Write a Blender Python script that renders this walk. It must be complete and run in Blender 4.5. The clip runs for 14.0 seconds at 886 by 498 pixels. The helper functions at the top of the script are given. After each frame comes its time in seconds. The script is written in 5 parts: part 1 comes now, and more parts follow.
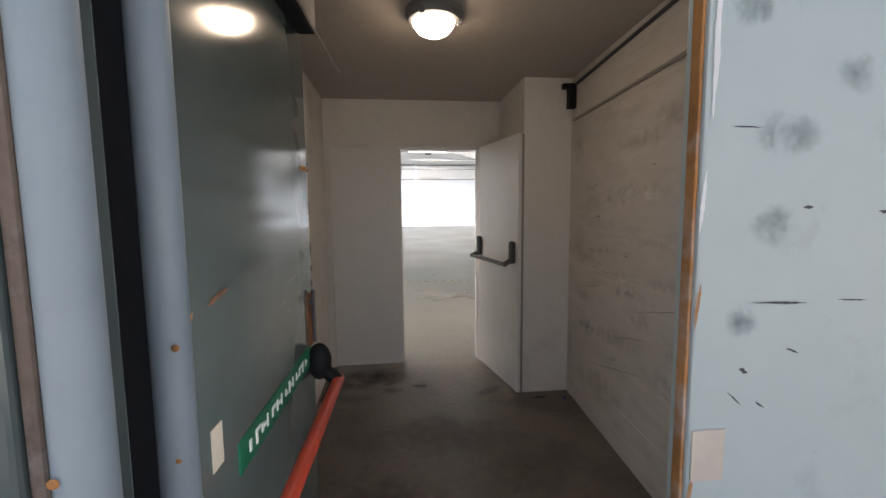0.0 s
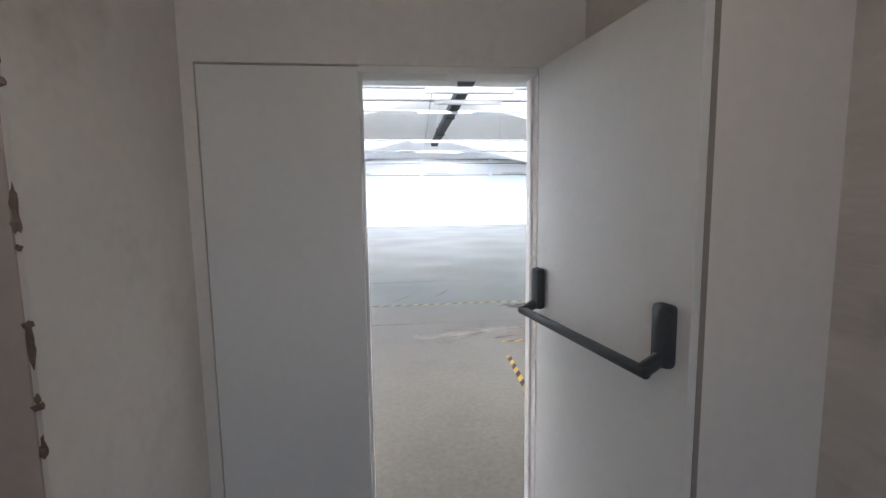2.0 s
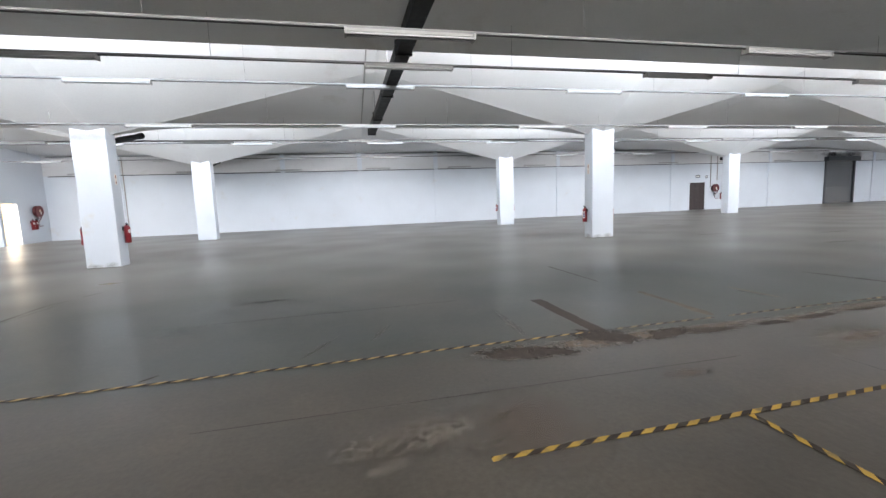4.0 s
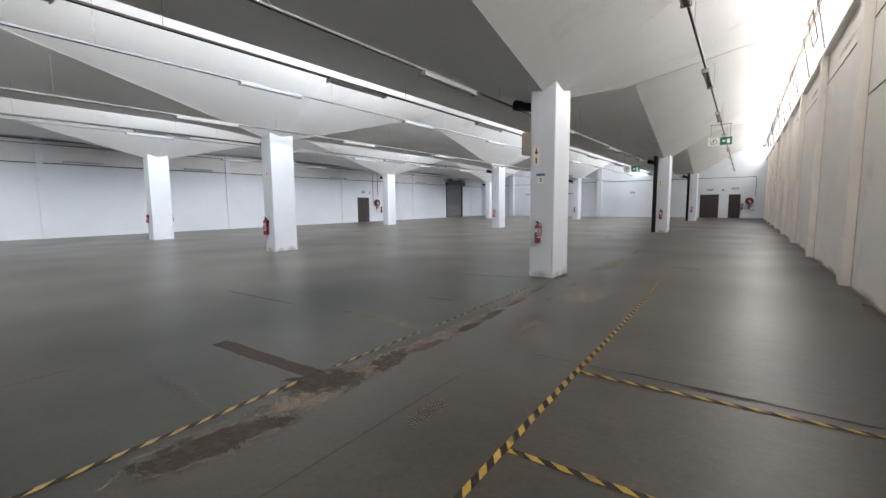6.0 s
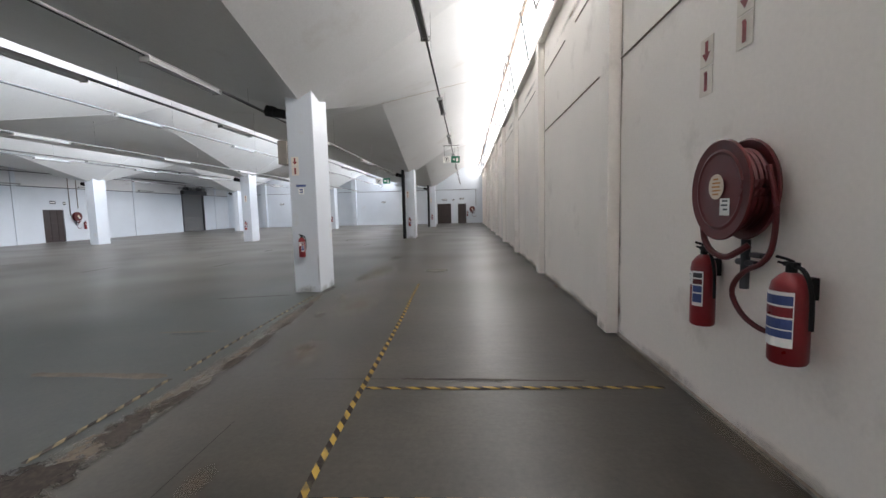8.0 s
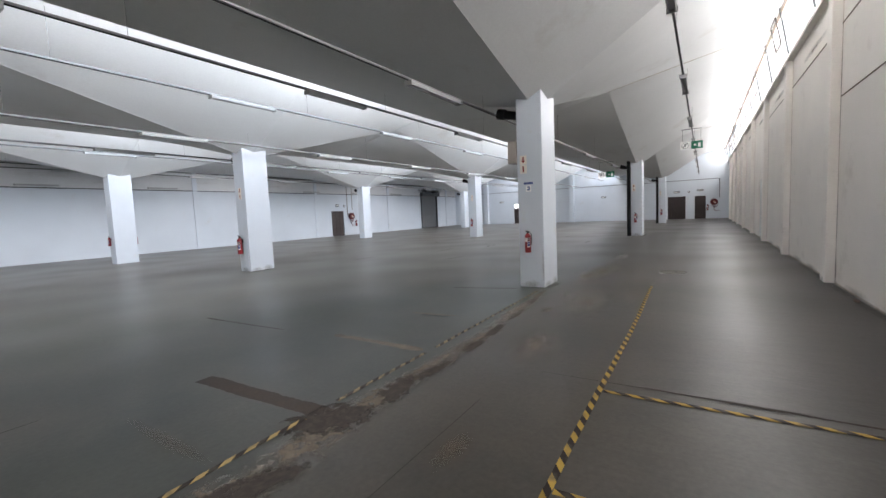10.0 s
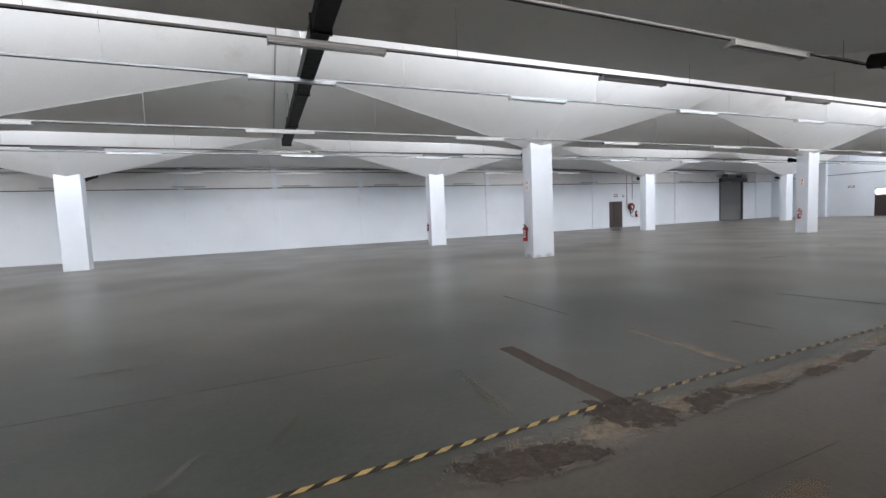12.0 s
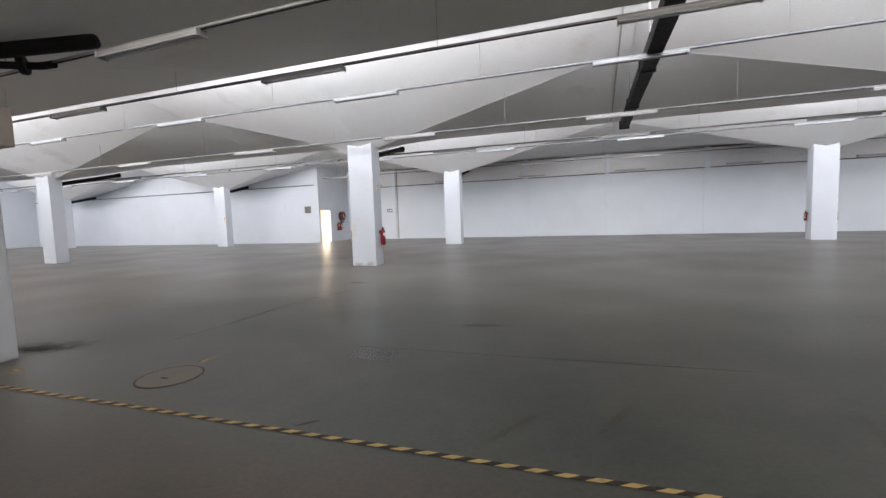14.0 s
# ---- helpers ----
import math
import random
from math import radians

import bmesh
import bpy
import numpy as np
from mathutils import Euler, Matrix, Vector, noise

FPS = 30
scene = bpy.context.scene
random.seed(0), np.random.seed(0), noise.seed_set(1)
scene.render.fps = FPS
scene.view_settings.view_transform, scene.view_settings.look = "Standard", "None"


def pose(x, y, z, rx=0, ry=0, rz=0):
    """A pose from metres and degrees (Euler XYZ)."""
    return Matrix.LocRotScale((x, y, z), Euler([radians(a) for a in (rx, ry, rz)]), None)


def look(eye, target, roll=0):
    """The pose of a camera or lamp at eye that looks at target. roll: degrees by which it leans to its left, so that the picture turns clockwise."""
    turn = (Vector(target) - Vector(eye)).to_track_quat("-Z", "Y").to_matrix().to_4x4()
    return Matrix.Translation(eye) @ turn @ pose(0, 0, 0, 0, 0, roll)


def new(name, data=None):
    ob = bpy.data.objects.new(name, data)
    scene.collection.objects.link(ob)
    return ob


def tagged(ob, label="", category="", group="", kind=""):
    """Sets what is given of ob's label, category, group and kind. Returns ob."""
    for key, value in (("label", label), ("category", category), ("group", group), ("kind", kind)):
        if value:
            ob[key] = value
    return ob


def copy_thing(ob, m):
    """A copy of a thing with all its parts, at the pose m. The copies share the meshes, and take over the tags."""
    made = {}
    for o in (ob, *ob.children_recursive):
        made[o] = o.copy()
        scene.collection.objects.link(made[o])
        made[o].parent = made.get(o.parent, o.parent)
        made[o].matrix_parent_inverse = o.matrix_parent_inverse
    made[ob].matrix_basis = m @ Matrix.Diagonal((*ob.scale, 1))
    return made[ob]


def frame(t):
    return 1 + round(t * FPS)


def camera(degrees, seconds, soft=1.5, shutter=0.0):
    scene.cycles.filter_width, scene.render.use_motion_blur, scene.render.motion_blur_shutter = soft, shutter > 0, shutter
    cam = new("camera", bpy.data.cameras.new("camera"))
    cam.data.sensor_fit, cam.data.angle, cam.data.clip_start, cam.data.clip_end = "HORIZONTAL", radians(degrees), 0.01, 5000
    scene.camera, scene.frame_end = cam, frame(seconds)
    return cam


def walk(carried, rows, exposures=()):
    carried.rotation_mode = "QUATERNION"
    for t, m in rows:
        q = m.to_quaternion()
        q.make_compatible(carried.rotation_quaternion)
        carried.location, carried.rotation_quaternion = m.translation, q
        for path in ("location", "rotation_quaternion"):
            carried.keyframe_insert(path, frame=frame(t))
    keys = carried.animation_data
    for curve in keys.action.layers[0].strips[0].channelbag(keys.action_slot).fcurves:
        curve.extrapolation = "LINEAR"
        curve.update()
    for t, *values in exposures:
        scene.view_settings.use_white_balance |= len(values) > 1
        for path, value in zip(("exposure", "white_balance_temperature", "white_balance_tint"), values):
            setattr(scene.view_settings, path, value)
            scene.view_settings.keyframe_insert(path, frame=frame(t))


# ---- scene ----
cam = camera(92.4, 14.0)
PATH = [
    (0, (-0.790, -3.977, 1.500), (-0.567, -1.999, 1.300), -0.5),
    (0.4, (-0.740, -3.545, 1.495), (-0.541, -1.563, 1.311), -0.7),
    (1, (-0.706, -2.909, 1.490), (-0.508, -0.927, 1.313), -0.4),
    (1.5, (-0.638, -2.363, 1.490), (-0.438, -0.382, 1.299), -0.7),
    (2, (-0.573, -1.790, 1.493), (-0.386, 0.190, 1.283), -0.8),
    (3.2, (-0.400, -0.460, 1.485), (-0.120, 1.510, 1.262), -1.3),
    (4.3, (-0.187, 0.745, 1.466), (0.389, 2.645, 1.232), -1.2),
    (4.5, (-0.135, 0.898, 1.438), (0.577, 2.752, 1.204), -0.1),
    (5, (-0.018, 1.234, 1.409), (1.175, 2.824, 1.194), 0.7),
    (5.5, (0.033, 1.449, 1.414), (1.551, 2.732, 1.192), -0.4),
    (6, (0.125, 1.556, 1.436), (1.752, 2.701, 1.227), -0.5),
    (6.5, (0.196, 1.598, 1.462), (1.993, 2.451, 1.26), -0.4),
    (7, (0.236, 1.644, 1.48), (2.168, 2.122, 1.288), -0.9),
    (7.2, (0.248, 1.663, 1.481), (2.207, 2.018, 1.287), -0.9),
    (8.1, (0.235, 1.750, 1.483), (2.220, 1.860, 1.300), -1.4),
    (9.3, (0.196, 1.850, 1.482), (2.062, 2.550, 1.312), -2.0),
    (9.5, (0.184, 1.872, 1.482), (2.015, 2.66, 1.312), -2.1),
    (10, (0.182, 1.935, 1.480), (1.880, 2.980, 1.315), -2.5),
    (10.5, (0.125, 1.974, 1.481), (1.637, 3.274, 1.325), -2.6),
    (11, (0.053, 2.028, 1.474), (1.324, 3.565, 1.325), -2.7),
    (11.5, (0.040, 2.067, 1.455), (1.066, 3.778, 1.310), -2.6),
    (12, (-0.009, 2.087, 1.445), (0.765, 3.925, 1.295), -2.5),
    (12.5, (-0.070, 2.128, 1.455), (0.350, 4.077, 1.298), -2.3),
    (13, (-0.120, 2.150, 1.450), (-0.124, 4.144, 1.293), -2.0),
    (13.5, (-0.090, 2.135, 1.462), (-0.417, 4.101, 1.297), -2.0),
    (14, (-0.113, 2.123, 1.446), (-0.772, 4.004, 1.289), -2.0),
]
walk(cam, [(t, look(e, g, r)) for t, e, g, r in PATH],
     exposures=((0.0, 1.36, 6550, 11), (0.5, 2.30, 6700, 14), (1.0, 2.35, 6250, 11), (1.5, 2.30, 5800, 8), (2.0, 1.80, 5650, 9), (3.4, 0.7, 6100, 10),
                (4.3, 0.16, 6080, 10), (5.0, 0.20, 6220, 10), (5.5, 0.13, 6260, 10), (6.5, -0.13, 6200, 10), (7.0, -0.03, 6150, 10), (9.5, -0.15, 5980, 10), (11.0, -0.09, 6070, 10),
                (14.0, -0.26, 6350, 13)))

# ---- plan, metres ----
COLS_X = [-36.65, -21.65, -6.65, 8.36, 23.36, 38.36]
ROWS_Y = [4.73, 13.75, 22.65]
CW, CD = 0.815, 0.49          # column width along x, depth along y
X0, X1 = -44.15, 46.3         # inner faces of the end walls
YN = 28.2                     # inner face of the far wall
EDGES_Y = [0.25, 9.24, 18.2, YN]
Z_LOW, Z_N, Z_MID, Z_S = 3.42, 4.44, 5.36, 6.28
CEIL = 2.46                   # passage ceiling

# ---- world, sun, window light ----
world = bpy.data.worlds.new("sky")
scene.world = world
world.use_nodes = True
wn = world.node_tree
sky = wn.nodes.new("ShaderNodeTexSky")
sky.sky_type, sky.sun_disc = "NISHITA", False
sky.dust_density, sky.air_density = 6.0, 0.7
sky.sun_elevation, sky.sun_rotation = radians(48), radians(20)
wn.links.new(sky.outputs[0], wn.nodes["Background"].inputs[0])
wn.nodes["Background"].inputs[1].default_value = 0.15
sun = new("sun", bpy.data.lights.new("sun", "SUN"))
sun.data.energy, sun.data.angle, sun.data.color = 5.0, radians(3), (1.0, 0.95, 0.87)
sun.matrix_world = look((10, 40, 45), (0, 0, 0))


def window_light(x, y, z, sx, sz, watts, colour, aim, tilt=0):
    """Daylight that enters through an opening; aim: heading in degrees from +y."""
    ob = new("window_daylight", bpy.data.lights.new("window_daylight", "AREA"))
    ob.data.shape, ob.data.size, ob.data.size_y = "RECTANGLE", sx, sz
    ob.data.energy, ob.data.color = watts, colour
    ob.matrix_world = pose(x, y, z, 90 + tilt, 0, aim)
    return ob


SKYLIGHT, ROOFLIGHT = (0.885, 0.95, 1.0), (1.0, 0.79, 0.64)
window_light(1.1, 0.10, 5.68, 90.0, 1.14, 3300, (1.0, 0.925, 0.85), 0, -7)
for e in EDGES_Y[1:3]:
    # sunlight thrown up from the roof outside, and sky light falling in
    window_light(1.1, e + 0.26, 5.62, 90.0, 0.6, 2150, ROOFLIGHT, 0, 28)
    window_light(1.1, e + 0.20, 5.10, 90.0, 1.0, 2800, SKYLIGHT, 0, -20)
window_light(-0.80, -3.43, 0.80, 0.66, 1.4, 1.95, (0.93, 0.97, 1.0), 0)
window_light(-16.41, 25.85, 1.03, 1.7, 1.96, 60, (1.0, 0.86, 0.66), -90)

# ---- materials ----


def mat(name, base, rough=0.6, var=0.12, scale=3.0, metal=0.0, bump=0.15, fine=60.0, dirt=None, dirt_amount=0.0, dirt_scale=0.8,
        spec=0.5, stretch=(1, 1, 1), rough_var=0.1, coat=0.0):
    """A surface with grain and broad variation; dirt: a second colour in patches."""
    m = bpy.data.materials.new(name)
    m.use_nodes = True
    nt = m.node_tree
    N, L = nt.nodes, nt.links
    b = N["Principled BSDF"]
    geo = N.new("ShaderNodeNewGeometry")
    mp = N.new("ShaderNodeMapping")
    mp.inputs["Scale"].default_value = stretch
    L.new(geo.outputs["Position"], mp.inputs["Vector"])

    def tex(sc, detail=5.0, r=0.55):
        n = N.new("ShaderNodeTexNoise")
        n.inputs["Scale"].default_value, n.inputs["Detail"].default_value, n.inputs["Roughness"].default_value = sc, detail, r
        L.new(mp.outputs[0], n.inputs["Vector"])
        return n.outputs["Fac"]

    def ramp(src, a, c, lo, hi):
        n = N.new("ShaderNodeMapRange")
        n.inputs[1].default_value, n.inputs[2].default_value, n.inputs[3].default_value, n.inputs[4].default_value = a, c, lo, hi
        L.new(src, n.inputs[0])
        return n.outputs[0]

    broad, grain = tex(scale), tex(fine, 3.0)
    f = N.new("ShaderNodeMath")
    f.operation = "MULTIPLY"
    L.new(ramp(broad, 0.25, 0.75, 1 - var, 1 + var), f.inputs[0])
    L.new(ramp(grain, 0.3, 0.7, 1 - var * 0.4, 1 + var * 0.4), f.inputs[1])
    vm = N.new("ShaderNodeVectorMath")
    vm.operation = "SCALE"
    vm.inputs[0].default_value = base
    L.new(f.outputs[0], vm.inputs["Scale"])
    col = vm.outputs[0]
    if dirt:
        mx = N.new("ShaderNodeMix")
        mx.data_type = "RGBA"
        d = tex(dirt_scale, 8.0, 0.65)
        L.new(ramp(d, 0.62 - 0.3 * dirt_amount, 0.72, 0.0, min(1.0, 0.4 + dirt_amount)), mx.inputs[0])
        L.new(col, mx.inputs[6])
        mx.inputs[7].default_value = (*dirt, 1)
        col = mx.outputs[2]
    L.new(col, b.inputs["Base Color"])
    L.new(ramp(broad, 0.25, 0.75, max(0.02, rough - rough_var), min(1, rough + rough_var)), b.inputs["Roughness"])
    b.inputs["Metallic"].default_value = metal
    b.inputs["Specular IOR Level"].default_value = spec
    b.inputs["Coat Weight"].default_value = coat
    if bump:
        bp = N.new("ShaderNodeBump")
        bp.inputs["Strength"].default_value, bp.inputs["Distance"].default_value = bump, 0.004
        L.new(grain, bp.inputs["Height"])
        L.new(bp.outputs[0], b.inputs["Normal"])
    return m


def emit(name, colour, strength):
    m = bpy.data.materials.new(name)
    m.use_nodes = True
    b = m.node_tree.nodes["Principled BSDF"]
    b.inputs["Base Color"].default_value = (*colour, 1)
    b.inputs["Emission Color"].default_value = (*colour, 1)
    b.inputs["Emission Strength"].default_value = strength
    return m


def glass_mat():
    m = bpy.data.materials.new("window_glass")
    m.use_nodes = True
    b = m.node_tree.nodes["Principled BSDF"]
    b.inputs["Base Color"].default_value = (0.95, 0.97, 0.96, 1)
    b.inputs["Transmission Weight"].default_value = 1.0
    b.inputs["Roughness"].default_value = 0.05
    b.inputs["IOR"].default_value = 1.2
    return m


def tape_mat(name, ax, ay, wear=0.5, yellow=(0.36, 0.235, 0.045)):
    """Yellow tape with slanted black bars, scuffed."""
    m = bpy.data.materials.new(name)
    m.use_nodes = True
    N, L = m.node_tree.nodes, m.node_tree.links
    b = N["Principled BSDF"]
    geo, sep = N.new("ShaderNodeNewGeometry"), N.new("ShaderNodeSeparateXYZ")
    L.new(geo.outputs["Position"], sep.inputs[0])
    add = N.new("ShaderNodeMath")
    for k, w in ((0, ax), (1, ay)):
        n = N.new("ShaderNodeMath")
        n.operation, n.inputs[1].default_value = "MULTIPLY", w
        L.new(sep.outputs[k], n.inputs[0])
        L.new(n.outputs[0], add.inputs[k])
    div = N.new("ShaderNodeMath")
    div.operation, div.inputs[1].default_value = "DIVIDE", 0.165
    L.new(add.outputs[0], div.inputs[0])
    fr = N.new("ShaderNodeMath")
    fr.operation = "FRACT"
    L.new(div.outputs[0], fr.inputs[0])
    gt = N.new("ShaderNodeMath")
    gt.operation, gt.inputs[1].default_value = "GREATER_THAN", 0.5
    L.new(fr.outputs[0], gt.inputs[0])
    mx = N.new("ShaderNodeMix")
    mx.data_type = "RGBA"
    L.new(gt.outputs[0], mx.inputs[0])
    mx.inputs[6].default_value, mx.inputs[7].default_value = (*yellow, 1), (0.024, 0.017, 0.014, 1)
    no = N.new("ShaderNodeTexNoise")
    no.inputs["Scale"].default_value, no.inputs["Detail"].default_value = 9.0, 7.0
    L.new(geo.outputs["Position"], no.inputs["Vector"])
    mr = N.new("ShaderNodeMapRange")
    mr.inputs[1].default_value, mr.inputs[2].default_value, mr.inputs[4].default_value = wear, wear + 0.24, 0.86
    L.new(no.outputs["Fac"], mr.inputs[0])
    m2 = N.new("ShaderNodeMix")
    m2.data_type = "RGBA"
    L.new(mr.outputs[0], m2.inputs[0])
    L.new(mx.outputs[2], m2.inputs[6])
    m2.inputs[7].default_value = (0.09, 0.08, 0.066, 1)
    L.new(m2.outputs[2], b.inputs["Base Color"])
    b.inputs["Roughness"].default_value = 0.6
    b.inputs["Specular IOR Level"].default_value = 0.2
    return m


def floor_mat():
    """Grey painted floor beyond the torn strip, bare brownish concrete in the aisle; both worn and lightly polished."""
    m = bpy.data.materials.new("worn_concrete_floor")
    m.use_nodes = True
    N, L = m.node_tree.nodes, m.node_tree.links
    b = N["Principled BSDF"]
    geo, sep = N.new("ShaderNodeNewGeometry"), N.new("ShaderNodeSeparateXYZ")
    L.new(geo.outputs["Position"], sep.inputs[0])

    def tex(sc, detail=6.0, r=0.6, scale=(1, 1, 1)):
        mp = N.new("ShaderNodeMapping")
        mp.inputs["Scale"].default_value = scale
        L.new(geo.outputs["Position"], mp.inputs["Vector"])
        n = N.new("ShaderNodeTexNoise")
        n.inputs["Scale"].default_value, n.inputs["Detail"].default_value, n.inputs["Roughness"].default_value = sc, detail, r
        L.new(mp.outputs[0], n.inputs["Vector"])
        return n.outputs["Fac"]

    def ramp(src, a, c, lo, hi):
        n = N.new("ShaderNodeMapRange")
        n.inputs[1].default_value, n.inputs[2].default_value, n.inputs[3].default_value, n.inputs[4].default_value = a, c, lo, hi
        L.new(src, n.inputs[0])
        return n.outputs[0]

    def mix(fac, a, c):
        n = N.new("ShaderNodeMix")
        n.data_type = "RGBA"
        L.new(fac, n.inputs[0])
        for k, v in ((6, a), (7, c)):
            if isinstance(v, tuple):
                n.inputs[k].default_value = (*v, 1)
            else:
                L.new(v, n.inputs[k])
        return n.outputs[2]

    def math_node(op, a, c):
        n = N.new("ShaderNodeMath")
        n.operation = op
        for k, v in ((0, a), (1, c)):
            if isinstance(v, float):
                n.inputs[k].default_value = v
            else:
                L.new(v, n.inputs[k])
        return n.outputs[0]

    big, mid, fine, streak = tex(0.22), tex(1.1, 8.0, 0.68), tex(26, 4.0), tex(0.9, 6.0, 0.6, (0.25, 1.6, 1))
    painted = mix(ramp(mid, 0.35, 0.70, 0.0, 1.0), (0.038, 0.046, 0.041), (0.068, 0.072, 0.062))
    painted = mix(ramp(big, 0.48, 0.66, 0.0, 0.7), painted, (0.086, 0.078, 0.064))
    bare = mix(ramp(mid, 0.35, 0.70, 0.0, 1.0), (0.057, 0.052, 0.044), (0.096, 0.081, 0.065))
    bare = mix(ramp(big, 0.45, 0.62, 0.0, 0.8), bare, (0.068, 0.064, 0.055))
    edge = math_node("ADD", sep.outputs[1], ramp(mid, 0.0, 1.0, -0.7, 0.7))
    swirl = tex(0.55, 9.0, 0.72)
    wear = tex(0.42, 10.0, 0.74)
    painted = mix(ramp(wear, 0.50, 0.62, 0.0, 0.55), painted, (0.044, 0.049, 0.044))
    painted = mix(ramp(tex(2.3, 9.0, 0.75, (0.5, 1.2, 1.0)), 0.60, 0.72, 0.0, 0.45), painted, (0.118, 0.112, 0.098))
    # paler towards both ends and the far wall: haze and low-angle sheen mixed in
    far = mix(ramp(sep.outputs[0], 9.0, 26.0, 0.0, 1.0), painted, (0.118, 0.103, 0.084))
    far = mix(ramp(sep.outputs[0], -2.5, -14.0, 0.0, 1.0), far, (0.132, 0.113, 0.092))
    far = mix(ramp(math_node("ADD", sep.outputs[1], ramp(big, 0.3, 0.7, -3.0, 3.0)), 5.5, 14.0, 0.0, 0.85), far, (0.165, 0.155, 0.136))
    # aisle deepens to dark brown along the long wall, away from the door
    darker = math_node("MULTIPLY", ramp(math_node("ADD", sep.outputs[1], ramp(swirl, 0.2, 0.8, -1.2, 1.2)), 0.4, 2.4, 0.85, 0.0), ramp(sep.outputs[0], 1.0, 3.0, 0.0, 1.0))
    bare = mix(darker, bare, (0.040, 0.034, 0.028))
    # brightness just inside the doorway mixed into the floor colour
    doorlit = math_node("MULTIPLY", ramp(sep.outputs[1], 1.6, 2.8, 1.0, 0.0), ramp(sep.outputs[0], 0.6, 1.6, 1.0, 0.0))
    bare = mix(math_node("MULTIPLY", doorlit, ramp(mid, 0.3, 0.7, 0.5, 1.0)), bare, (0.145, 0.130, 0.104))
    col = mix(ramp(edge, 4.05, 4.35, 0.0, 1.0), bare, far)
    col = mix(ramp(streak, 0.60, 0.74, 0.0, 0.22), col, (0.040, 0.037, 0.033))
    f = N.new("ShaderNodeVectorMath")
    f.operation = "SCALE"
    L.new(col, f.inputs[0])
    L.new(ramp(fine, 0.3, 0.7, 0.64, 0.90), f.inputs["Scale"])
    L.new(f.outputs[0], b.inputs["Base Color"])
    gloss = math_node("ADD", ramp(mid, 0.3, 0.7, 0.27, 0.42), ramp(swirl, 0.35, 0.65, 0.10, -0.05))
    L.new(gloss, b.inputs["Roughness"])
    b.inputs["Specular IOR Level"].default_value = 0.37
    b1, b2 = N.new("ShaderNodeBump"), N.new("ShaderNodeBump")
    b1.inputs["Strength"].default_value, b1.inputs["Distance"].default_value = 0.12, 0.005
    L.new(ramp(edge, 2.6, 4.0, 0.55, 0.12), b1.inputs["Strength"])
    L.new(tex(3.2, 4.0, 0.6, (1.7, 0.7, 1.0)), b1.inputs["Height"])
    b2.inputs["Strength"].default_value, b2.inputs["Distance"].default_value = 0.15, 0.003
    L.new(fine, b2.inputs["Height"])
    L.new(b1.outputs[0], b2.inputs["Normal"])
    L.new(b2.outputs[0], b.inputs["Normal"])
    return m


def stain_mat(name, colour, density, grain=9.0, rough=0.6, speck=3.2, detail=7.0, other=None, soft=1.0, reach=0.35):
    """A soaked-in stain that thins out towards a ragged rim; unit disc in the object's own frame."""
    m = bpy.data.materials.new(name)
    m.use_nodes = True
    N, L = m.node_tree.nodes, m.node_tree.links
    b = N["Principled BSDF"]
    b.inputs["Base Color"].default_value, b.inputs["Roughness"].default_value = (*colour, 1), rough
    tc, geo = N.new("ShaderNodeTexCoord"), N.new("ShaderNodeNewGeometry")
    ln = N.new("ShaderNodeVectorMath")
    ln.operation = "LENGTH"
    L.new(tc.outputs["Object"], ln.inputs[0])
    no = N.new("ShaderNodeTexNoise")
    no.inputs["Scale"].default_value, no.inputs["Detail"].default_value, no.inputs["Roughness"].default_value = grain, detail, 0.68
    L.new(geo.outputs["Position"], no.inputs["Vector"])
    k = N.new("ShaderNodeMath")
    k.operation, k.inputs[1].default_value, k.inputs[2].default_value = "MULTIPLY_ADD", speck, -0.5 * speck
    L.new(no.outputs["Fac"], k.inputs[0])
    d = N.new("ShaderNodeMath")
    d.operation = "SUBTRACT"
    L.new(k.outputs[0], d.inputs[0])
    L.new(ln.outputs["Value"], d.inputs[1])
    r = N.new("ShaderNodeMapRange")
    r.inputs[1].default_value, r.inputs[2].default_value, r.inputs[3].default_value, r.inputs[4].default_value = -reach - 0.5 * soft, -reach + 0.5 * soft, 0.0, density
    L.new(d.outputs[0], r.inputs[0])
    fade = N.new("ShaderNodeMapRange")
    fade.inputs[1].default_value, fade.inputs[2].default_value, fade.inputs[3].default_value, fade.inputs[4].default_value = 0.55 if soft == 1.0 else 0.85, 1.0, 1.0, 0.0
    L.new(ln.outputs["Value"], fade.inputs[0])
    al = N.new("ShaderNodeMath")
    al.operation = "MULTIPLY"
    L.new(r.outputs[0], al.inputs[0])
    L.new(fade.outputs[0], al.inputs[1])
    L.new(al.outputs[0], b.inputs["Alpha"])
    if other:
        n2, r2, mx = N.new("ShaderNodeTexNoise"), N.new("ShaderNodeMapRange"), N.new("ShaderNodeMix")
        n2.inputs["Scale"].default_value, n2.inputs["Detail"].default_value, n2.inputs["Roughness"].default_value = grain * 1.7, 6.0, 0.7
        L.new(geo.outputs["Position"], n2.inputs["Vector"])
        r2.inputs[1].default_value, r2.inputs[2].default_value = 0.44, 0.66
        L.new(n2.outputs["Fac"], r2.inputs[0])
        mx.data_type = "RGBA"
        mx.inputs[6].default_value, mx.inputs[7].default_value = (*colour, 1), (*other, 1)
        L.new(r2.outputs[0], mx.inputs[0])
        L.new(mx.outputs[2], b.inputs["Base Color"])
    return m


